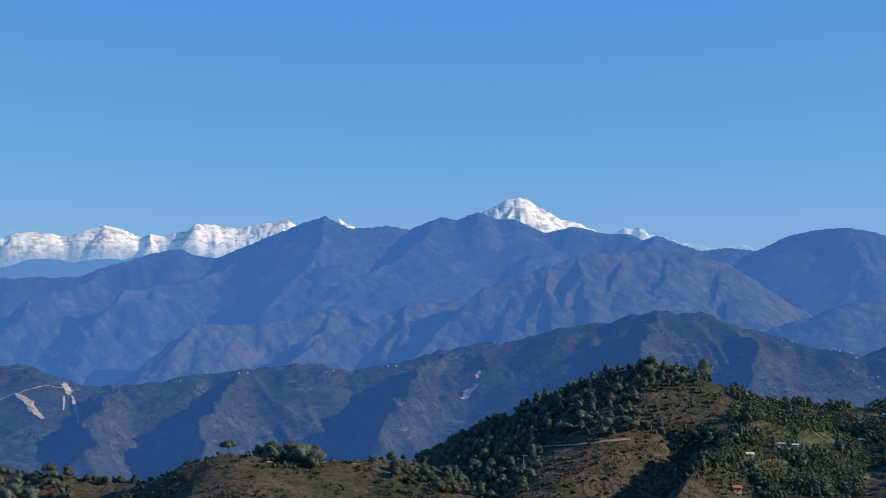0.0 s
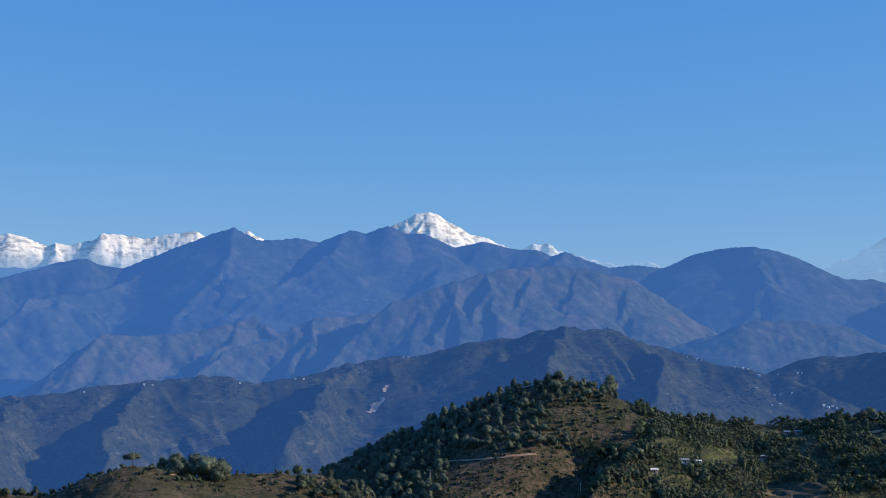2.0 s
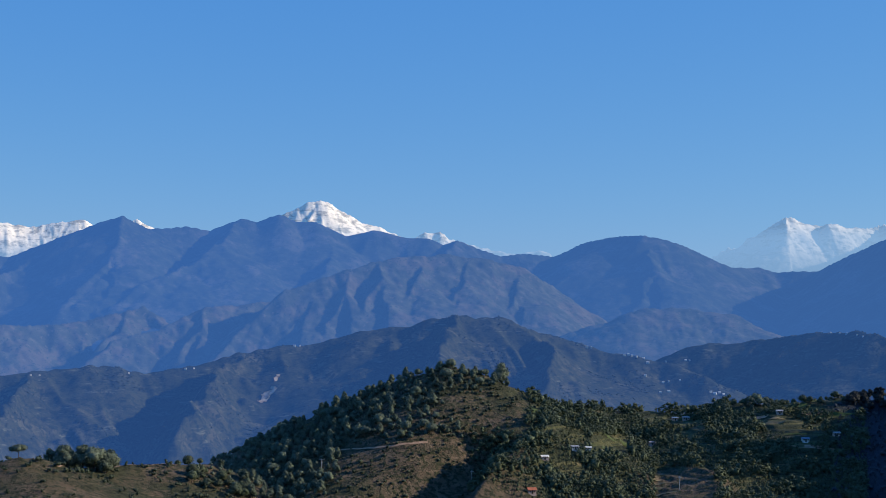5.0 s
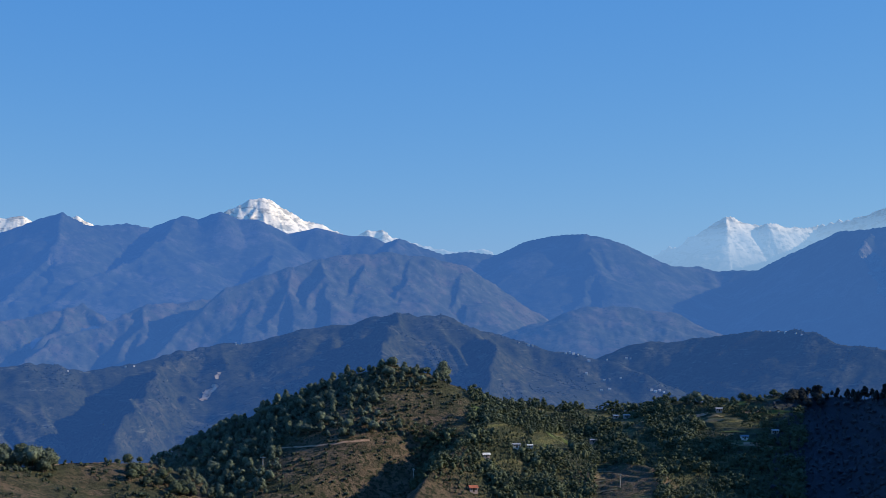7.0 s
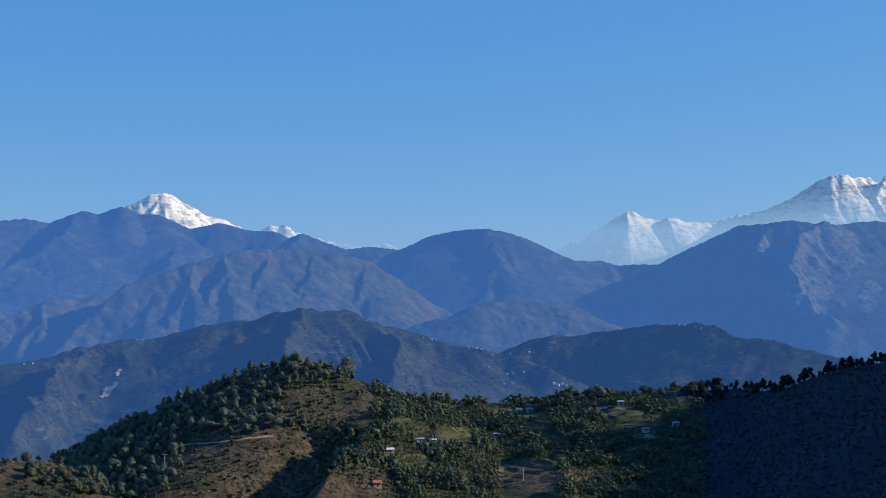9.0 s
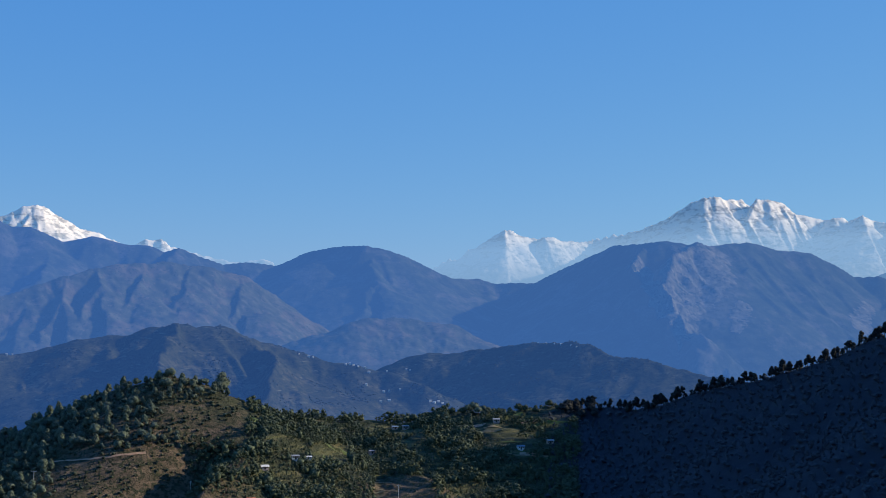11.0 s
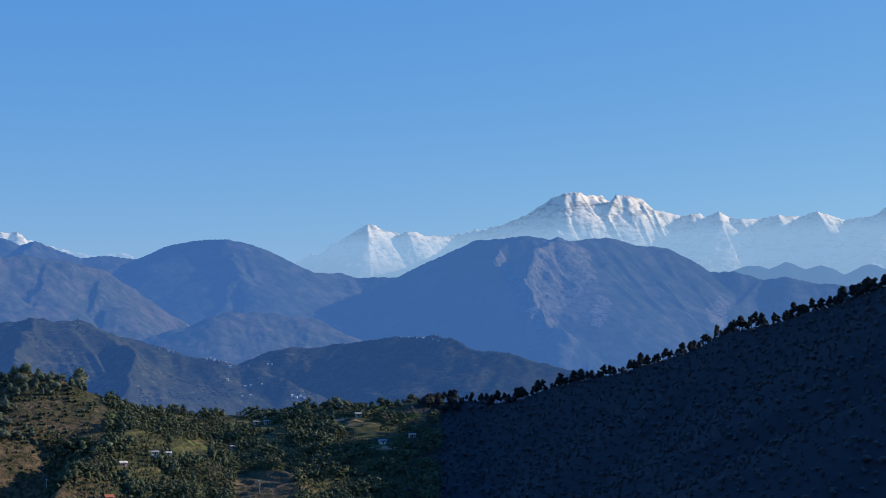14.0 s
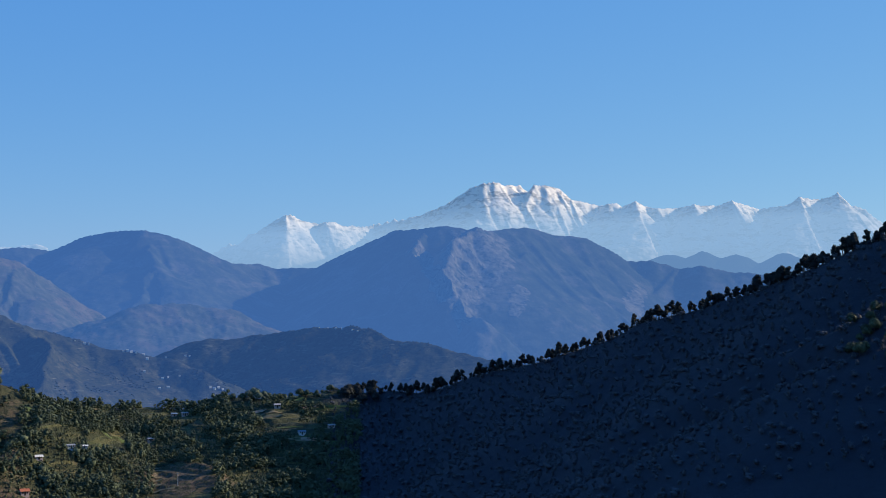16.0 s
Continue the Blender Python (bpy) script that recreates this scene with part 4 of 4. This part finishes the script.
def on_shoulder(a, d, x, y):
    e = elevation(a, d)
    clump = fbm(x, y, 45, 4)
    lower = e < -4.3 - 0.3 * np.sin(a * 1.3)
    bare = (np.abs(a - 16.1) < 1.1) & (e < -5.55)
    for az, el in FARMS:        # no trees where they would hide a house from the camera
        bare = bare | ((np.abs(a - az) < 0.2) & (e < el + 0.05) & (e > el - 0.3))
    return np.where(lower, clump > np.where(a < 14.3, -0.95, -0.7), clump > np.where(a > 17.6, 0.28, -0.22)) & ~bare & ~((a < 10.4) & (e > -4.6)) & ~((np.abs(a - 13.4) < 0.7) & (np.abs(e + 4.85) < 0.35))


woods("woods_on_shoulder", ["slender", "slender", "pine", "slender", "pine"], grown(scatter(6000, (8.4, 22.4), (830, 1150), on_shoulder, 2.3, 3, (0.6, 1.5)), 26, 3.9, 2.7), M_LEAF_FARM, "mixed green wood between terraced farm fields", 1.15)
shoulder_line = [(x, y, z, h) for x, y, z, h in scatter(75, (10.2, 22.0), (1085, 1140), lambda a, d, x, y: elevation(a, d) > -3.75, 5, 4, (3.0, 7.0))]
plant(ROUNDS + SLENDERS[:2], shoulder_line, "small round tree on the terraced shoulder's skyline", "trees along the shoulder")
x, y, z = ground_at(18.6, 1118)
plant(KNOLL_ROUNDS[1:2], [(x, y, z, 9.0), (x - 5, y - 2, z - 0.4, 7.5), (x + 6, y - 3, z - 0.4, 7.0), (x + 1, y - 7, z - 0.8, 6.5)], "broad dark leafy tree above the terraces", "trees along the shoulder")

clump = [(float(x), float(y), float(z), TR.uniform(6, 9.5)) for x, y, z in (ground_at(TR.uniform(21.7, 23.7), TR.uniform(1075, 1100)) for k in range(14))]
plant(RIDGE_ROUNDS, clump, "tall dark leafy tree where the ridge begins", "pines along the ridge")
dark_line = []
for k in range(205):
    a = 21.6 + 19.9 * (k + TR.uniform(-0.9, 0.9)) / 204
    i = np.interp(a, [21.9, 27.2, 31.9, 35.9, 41.2], [1115, 1000, 900, 825, 735])
    x, y, z = ground_at(a, i - TR.uniform(-4, 6))
    dark_line.append((float(x), float(y), float(z), TR.choice((TR.uniform(3, 5.5), TR.uniform(4.5, 7), TR.uniform(6.5, 9.5)))))
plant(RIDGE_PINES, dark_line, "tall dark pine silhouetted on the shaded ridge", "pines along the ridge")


def on_dark(a, d, x, y):
    i = np.interp(a, [21.0, 27.2, 31.9, 35.9, 41.2], [1130, 1000, 900, 825, 735])
    return (d < i + 4) & (elevation(a, d) > -8.2)


woods("woods_on_dark_ridge", ["pine", "round", "slender"], scatter(2600, (21.3, 42), (540, 1130), on_dark, 4.4, 5, (2.2, 4.8)), M_LEAF_SHADE, "dark forest on the shaded ridge", 1.15, 0.2)

spur_trees = [(float(x), float(y), float(z), TR.uniform(4.0, 6.5)) for x, y, z in (on_ground(TR.uniform(39.9, 41.6), TR.uniform(-1.7, 0.2)) for k in range(14))]
plant(ROUNDS, spur_trees, "yellow-green tree in a sunlit gap of the ridge", "trees on the ridge spur")

# the bare brown hill
x, y, z = ground_at(-7.75, 817)
plant(UMBRELLA, [(x, y, z, 7.4)], "lone umbrella-crowned tree on the bare brown hilltop", "trees on the brown hill")
grove = [(float(x), float(y), float(z), TR.uniform(9.0, 14.5)) for x, y, z in (ground_at(TR.uniform(-6.9, -4.5), TR.uniform(838, 866)) for k in range(34))]
plant(KNOLL_ROUNDS[:2] + PINES + SLENDERS[:2], grove, "dark leafy tree in the grove on the brown hill", "trees on the brown hill")
row = [(float(x), float(y), float(z), TR.uniform(3.5, 8.5)) for x, y, z in (ground_at(-2.4 + 2.9 * TR.uniform(0, 1) ** 0.7, TR.uniform(845, 885)) for k in range(34))]
left_trees = [(float(x), float(y), float(z), TR.uniform(4.5, 10.5)) for x, y, z in (ground_at(TR.uniform(-16.8, -13.4), TR.uniform(790, 850)) for k in range(34))]
plant(SLENDERS + UMBRELLA + KNOLL_ROUNDS[:1], left_trees, "slender green tree at the brown hill's edge", "trees on the brown hill")
row += [(float(x), float(y), float(z), TR.uniform(3, 5.5)) for x, y, z in (ground_at(TR.uniform(-13.9, -10.6), TR.uniform(842, 856)) for k in range(18))]
plant(ROUNDS + SLENDERS[:1], row, "green tree on the brown grassy hill", "trees on the brown hill")
woods("scrub_on_brown_hill", ["round", "pine"], scatter(900, (-16.5, 1.0), (740, 880), lambda a, d, x, y: (fbm(x, y, 40, 3) > 0.02) | (d < 785) & (fbm(x, y, 30, 3) > -0.2), 2.4, 6, (0.6, 4.2)), M_LEAF_WARM,
      "green scrub and small trees on the brown hill")
woods("bushes_on_knoll", ["bush", "thicket"], scatter(1500, (1.0, 11.0), (835, 1000), lambda a, d, x, y: fbm(x, y, 22, 3) > -0.25, 1.7, 7, (0.5, 2.6)), M_LEAF_WARM, "low bushes scattered over brown grass")
for m in MODELS:
    for ob in (*m.children_recursive, m):
        bpy.data.objects.remove(ob)


# ---- earth roads and fields ----
def ribbon(name, spots, width, mat, label, category, lift=0.25):
    """A strip laid over the ground along spots (x, y)."""
    pts = []
    for (x0, y0), (x1, y1) in zip(spots[:-1], spots[1:]):
        n = max(2, int(math.hypot(x1 - x0, y1 - y0) / 2))
        pts += [(x0 + (x1 - x0) * k / n, y0 + (y1 - y0) * k / n) for k in range(n)]
    pts.append(spots[-1])
    verts, faces = [], []
    for k, (x, y) in enumerate(pts):
        xa, ya = pts[max(0, k - 1)]
        xb, yb = pts[min(len(pts) - 1, k + 1)]
        l = math.hypot(xb - xa, yb - ya)
        nx, ny = -(yb - ya) / l, (xb - xa) / l
        w = width * (0.8 + 0.35 * noise.noise((x * 0.06, y * 0.06, 0)))
        for s_ in (-1, -0.33, 0.33, 1):
            px, py = x + nx * w * s_ / 2, y + ny * w * s_ / 2
            verts.append((px, py, under(GROUND_LIE, px, py) + lift))
    for k in range(len(pts) - 1):
        for c in range(3):
            i = 4 * k + c
            faces.append((i, i + 4, i + 5, i + 1))
    return tagged(new(name, sheet_mesh(name, verts, faces, mat)), label, category, kind="structure")


def along(*dirs):
    return [on_ground(a, e)[:2] for a, e in dirs]


ribbon("road_on_knoll", along((3.0, -5.16), (3.6, -5.1), (4.2, -5.06), (4.9, -5.02), (5.6, -4.95), (6.2, -4.87), (6.8, -4.8)), 1.5, M_ROAD, "pale dirt road cut across the knoll", "road")
ribbon("road_on_hill", along((-6.45, -5.62), (-5.8, -5.68), (-4.6, -5.63), (-3.4, -5.58), (-2.3, -5.56)), 4.0, M_ROAD, "pale dirt track over the brown hill", "road")


def field(az, el, wide, deep, mat, label):
    x, y, z = on_ground(az, el)
    a = math.radians(az)
    across, away = (math.cos(a), -math.sin(a)), (math.sin(a), math.cos(a))
    verts, faces, n = [], [], 7
    for i in range(n):
        for j in range(n):
            u, v = (i / (n - 1) - 0.5) * wide, (j / (n - 1) - 0.5) * deep * (1 - 0.25 * abs(i / (n - 1) - 0.5))
            px, py = x + across[0] * u + away[0] * v, y + across[1] * u + away[1] * v
            verts.append((px, py, under(GROUND_LIE, px, py) + 0.35))
    for i in range(n - 1):
        for j in range(n - 1):
            k = i * n + j
            faces.append((k, k + n, k + n + 1, k + 1))
    return tagged(new("field", sheet_mesh("field", verts, faces, mat)), label, "field", kind="structure")


for az, el, wide, deep in ((13.5, -5.1, 12, 6), (13.2, -4.4, 12, 7), (13.9, -4.72, 16, 4), (10.9, -3.75, 14, 10), (17.5, -3.6, 16, 8), (19.9, -3.3, 18, 8), (20.6, -3.7, 14, 5)):
    field(az, el, wide, deep, M_FIELD, "small green terraced crop field")
terrace_rng = random.Random(4)
for k in range(16):
    field(terrace_rng.uniform(17.8, 21.8), terrace_rng.uniform(-5.0, -3.3), terrace_rng.uniform(10, 24), terrace_rng.uniform(1.8, 3.6), (M_FIELD, M_STUBBLE)[k % 2], "narrow sunlit farm terrace on the shoulder")
for k in range(7):
    field(15.1 + 0.25 * terrace_rng.uniform(-1, 1), -5.5 - 0.17 * k, terrace_rng.uniform(10, 16), 1.8, M_STUBBLE, "narrow dry terrace on the bare knob")
for az, el, wide, deep in ((18.6, -3.75, 16, 5), (20.6, -3.55, 14, 5), (20.8, -4.75, 18, 4), (19.2, -4.9, 14, 4)):
    field(az, el, wide, deep, M_ROAD, "bare brown terraced field")


# ---- houses and poles ----
def house(az, el, wide, deep, tall, wall, roof, rise, label, turn=0.0):
    x, y, z = on_ground(az, el)
    top = new("house")
    top.matrix_basis = Matrix.Translation((x, y, z)) @ Matrix.Rotation(-radians(az) + radians(turn * 0.5 + 14), 4, "Z")
    wide, deep, tall, rise = 0.72 * wide, 0.72 * deep, 0.74 * tall, 0.74 * rise
    w, d = wide / 2, deep / 2
    bm = bmesh.new()
    box(bm, -w, w, -d, d, -1.2, tall)
    part("wall", bm, wall, top)
    bm = bmesh.new()
    o, th = 0.45, 0.12
    prof = [(-d - o, tall - 0.1), (0, tall + rise), (d + o, tall - 0.1), (d + o, tall - 0.1 + th), (0, tall + rise + th), (-d - o, tall - 0.1 + th)]
    ends = [[bm.verts.new((sx * (w + o), py, pz)) for py, pz in prof] for sx in (-1, 1)]
    bm.faces.new(ends[0]), bm.faces.new(ends[1][::-1])
    for k in range(6):
        bm.faces.new((ends[0][k], ends[1][k], ends[1][(k + 1) % 6], ends[0][(k + 1) % 6]))
    bmesh.ops.recalc_face_normals(bm, faces=bm.faces)
    part("roof", bm, roof, top)
    gable = bmesh.new()
    for sx in (-1, 1):
        vs = [gable.verts.new((sx * w * 0.995, py, pz)) for py, pz in ((-d, tall), (d, tall), (0, tall + rise))]
        vs2 = [gable.verts.new((sx * w * 0.95, py, pz)) for py, pz in ((-d, tall), (d, tall), (0, tall + rise))]
        gable.faces.new(vs), gable.faces.new(vs2[::-1])
        for k in range(3):
            gable.faces.new((vs[k], vs2[k], vs2[(k + 1) % 3], vs[(k + 1) % 3]))
    part("gable", gable, wall, top)
    bm = bmesh.new()
    box(bm, -0.45, 0.45, -d - 0.06, -d + 0.02, 0, 1.9)
    part("door", bm, M_DARK_WOOD, top)
    for sx in (-0.58, 0.58):
        bm = bmesh.new()
        box(bm, sx * w - 0.4, sx * w + 0.4, -d - 0.06, -d + 0.02, 0.9, 1.8)
        part("window", bm, M_DARK_WOOD, top)
    return tagged(top, label, "house", "farmhouses on the shoulder")


house(12.12, -5.0, 6.0, 4.5, 2.7, M_WHITE, M_TIN, 0.7, "small whitewashed farmhouse with grey tin roof", 15)
house(12.60, -5.02, 5.0, 4.0, 2.1, M_WHITE, M_WHITE, 0.7, "low whitewashed farmhouse beside a larger one", -12)
house(11.03, -5.36, 5.6, 4.0, 2.0, M_CREAM, M_WHITE, 1.2, "small house with pale tin roof among trees", 5)
house(10.57, -6.6, 6.0, 4.5, 2.8, M_CREAM, M_RED_TILE, 1.6, "farmhouse with red tiled roof among trees", 10)
house(20.31, -4.54, 6.0, 4.0, 2.6, M_WHITE, M_BLUE_TIN, 1.0, "white farmhouse with blue tin roof on a terrace", 8)
house(16.12, -3.86, 6.4, 4.5, 2.6, M_CREAM, M_TIN, 0.9, "pinkish plastered farmhouse on the shoulder", -8)
house(15.72, -3.88, 5.4, 4.0, 2.4, M_CREAM, M_BLUE_TIN, 0.9, "low farmhouse with blue tin roof", 10)
house(14.9, -4.79, 5.0, 3.5, 2.4, M_CREAM, M_TIN, 0.9, "small grey-roofed house among trees", 20)
house(19.41, -3.57, 5.6, 4.0, 2.6, M_CREAM, M_TIN, 1.0, "grey-roofed farmhouse beside a terraced field", 0)
house(21.38, -4.3, 5.6, 4.0, 2.6, M_CREAM, M_TIN, 1.0, "grey-roofed farmhouse at the shade's edge", 12)


def pole(az, el, tall, arm):
    x, y, z = on_ground(az, el)
    top = new("utility_pole")
    top.matrix_basis = Matrix.Translation((x, y, z)) @ Matrix.Rotation(-radians(az), 4, "Z")
    bm = bmesh.new()
    bmesh.ops.create_cone(bm, segments=8, radius1=0.24, radius2=0.16, depth=tall + 0.6, cap_ends=True, matrix=Matrix.Translation((0, 0, (tall - 0.6) / 2)))
    part("post", bm, M_CONCRETE, top)
    bm = bmesh.new()
    box(bm, -arm / 2, arm / 2, -0.1, 0.1, tall - 0.75, tall - 0.5)
    part("crossarm", bm, M_CONCRETE, top)
    for sx in (-0.42, 0.42):
        bm = bmesh.new()
        bmesh.ops.create_cone(bm, segments=6, radius1=0.09, radius2=0.06, depth=0.3, cap_ends=True, matrix=Matrix.Translation((sx * arm, 0, tall - 0.36)))
        part("insulator", bm, M_WHITE, top)
    return tagged(top, "pale concrete utility pole with a crossarm", "utility pole", "utility poles")


pole(15.9, -6.35, 7.5, 1.8)
pole(2.94, -5.78, 6.0, 3.4)
pole(8.4, -6.18, 6.0, 1.8)


# ---- forest, landslides and hamlets on the middle ridge ----
def forest_spots(n):
    rng = np.random.default_rng(5)
    a, d = rng.uniform(-16.5, 30, n), rng.uniform(1640, 2340, n)
    x, y = d * np.sin(np.radians(a)), d * np.cos(np.radians(a))
    z = MID_LIE(a, d)
    up = np.degrees(np.arctan2(z - EYE, d))
    ok = (up > -5.6) & (fbm(x, y, 60, 4) > 0.36) & (z > -200)
    return [(px, py, pz, h) for px, py, pz, h, k in zip(x, y, z, rng.uniform(1.0, 2.6, n), ok) if k]


woods("forest_on_wooded_ridge", ["bush", "bush", "bush"], forest_spots(42000), M_MID_LEAF, "far dark forest patches on the wooded ridge")


def scar(az0, el0, az1, el1, wide, label, lie=MID_LIE, span=(1500, 2400), mat=M_SCAR, fine=(36, 10), lift=1.3):
    """A raw streak of earth or rock down a slope."""
    a, b = on_land(lie, az0, el0, *span), on_land(lie, az1, el1, *span)
    n, m = fine
    l = math.hypot(b[0] - a[0], b[1] - a[1])
    nx, ny = -(b[1] - a[1]) / l, (b[0] - a[0]) / l
    verts, faces = [], []
    for i in range(n):
        t = i / (n - 1)
        for j in range(m):
            w = wide * (0.35 + 0.65 * math.sin(math.pi * (0.12 + 0.8 * t))) * (1 + 0.5 * noise.noise((t * 8, az0, j * 0.01)) + 0.5 * noise.noise((t * 23, az1, 3 if j * 2 < m else 7)))
            u = (j / (m - 1) - 0.5) * w + wide * 0.3 * noise.noise((t * 3, az1, 0))
            px, py = a[0] + (b[0] - a[0]) * t + nx * u, a[1] + (b[1] - a[1]) * t + ny * u
            verts.append((px, py, under(lie, px, py) + lift))
    for i in range(n - 1):
        for j in range(m - 1):
            k = i * m + j
            faces.append((k, k + 1, k + m + 1, k + m))
    return tagged(new("landslide_scar", sheet_mesh("landslide_scar", verts, faces, mat)), label, "landslide", kind="structure")


# the long thin row from -16.2 to -13.0 is a road line
for row in ((-15.2, -3.1, -14.3, -4.0, 10), (-13.5, -2.75, -13.45, -3.15, 9), (-13.3, -3.2, -13.05, -4.2, 3.5), (-13.55, -3.2, -13.6, -3.7, 2.5), (-16.2, -3.45, -13.0, -3.0, 1.1), (1.3, -2.4, 1.22, -2.65, 6), (1.2, -2.85, 0.65, -3.4, 12), (10.75, -3.0, 10.85, -3.3, 4)):
    scar(*row, "raw pale landslide scar on the wooded ridge")


# bare rock laid over the slope, its colour paled to imitate sunlit patches
for row in ((24.25, 2.3, 26.2, -0.55, 44), (26.2, 2.9, 25.9, 0.2, 85), (27.4, 2.75, 26.9, 0.6, 70), (28.3, 0.9, 28.0, -0.2, 36), (32.6, 0.9, 32.3, -0.1, 40), (5.0, 1.2, 4.6, 0.5, 26)):
    scar(*row, "bare pale rock face on the forested mountain", MAIN_LIE, (2860, 3680), M_ROCK, (60, 24), 1.2)


def far_house(az, el, wide, tall):
    x, y, z = on_land(MID_LIE, az, el, 1500, 2400)
    top = new("hamlet_house")
    top.matrix_basis = Matrix.Translation((x, y, z)) @ Matrix.Rotation(-radians(az) + TR.uniform(-0.4, 0.4), 4, "Z")
    w, d = wide / 2, wide * 0.35
    bm = bmesh.new()
    box(bm, -w, w, -d, d, -1, tall)
    part("wall", bm, M_WHITEWASH_FAR, top)
    bm = bmesh.new()
    prof = [(-d - 0.2, tall), (d + 0.2, tall), (0, tall + wide * 0.22)]
    ends = [[bm.verts.new((sx * (w + 0.2), py, pz)) for py, pz in prof] for sx in (-1, 1)]
    bm.faces.new(ends[0]), bm.faces.new(ends[1][::-1])
    for k in range(3):
        bm.faces.new((ends[0][k], ends[1][k], ends[1][(k + 1) % 3], ends[0][(k + 1) % 3]))
    bmesh.ops.recalc_face_normals(bm, faces=bm.faces)
    part("roof", bm, M_ROOF_FAR, top)
    return tagged(top, "tiny far whitewashed house on the wooded ridge", "house", "far hamlet houses")


for az, el, wide, tall in ((12.55, -1.3, 4.5, 2.2), (12.7, -1.32, 3.5, 2.0), (12.2, -1.22, 2.5, 1.6), (13.9, -1.58, 3.5, 2.2), (14.05, -1.57, 3.5, 3.2), (14.18, -1.6, 4, 2.4), (14.35, -1.63, 3, 2), (14.6, -1.66, 4, 2), (14.75, -1.84, 5, 2),
                           (14.66, -2.3, 4, 2.2), (15.2, -2.9, 4, 1.8), (15.5, -2.85, 5, 1.6), (15.9, -2.45, 3, 1.6), (21.74, -0.72, 3.5, 2.4), (21.5, -0.7, 3, 1.8), (21.2, -0.68, 2.5, 1.6), (20.9, -0.68, 2.5, 1.6), (15.4, -1.7, 3, 1.6),
                           (-4.0, -2.36, 2.5, 1.6), (-2.0, -2.2, 3, 1.6), (-1.7, -2.18, 2.5, 1.5), (1.9, -1.36, 3.5, 2), (2.1, -1.34, 2.5, 1.6), (-7.4, -2.42, 3, 1.6), (-7.1, -2.44, 2.5, 1.5), (-9.5, -2.7, 2.5, 1.5),
                           (15.3, -2.53, 4, 1.6), (15.5, -2.5, 3, 1.5), (17.0, -2.85, 4, 1.6), (17.15, -2.9, 5, 1.6), (17.3, -2.86, 4, 1.5), (17.45, -2.92, 3.5, 1.5), (16.1, -1.45, 4, 1.6), (16.25, -1.43, 3, 1.5), (22.1, -0.75, 3, 1.6), (22.3, -0.8, 3, 1.6)):
    far_house(az, el, 0.78 * wide, 0.8 * tall)
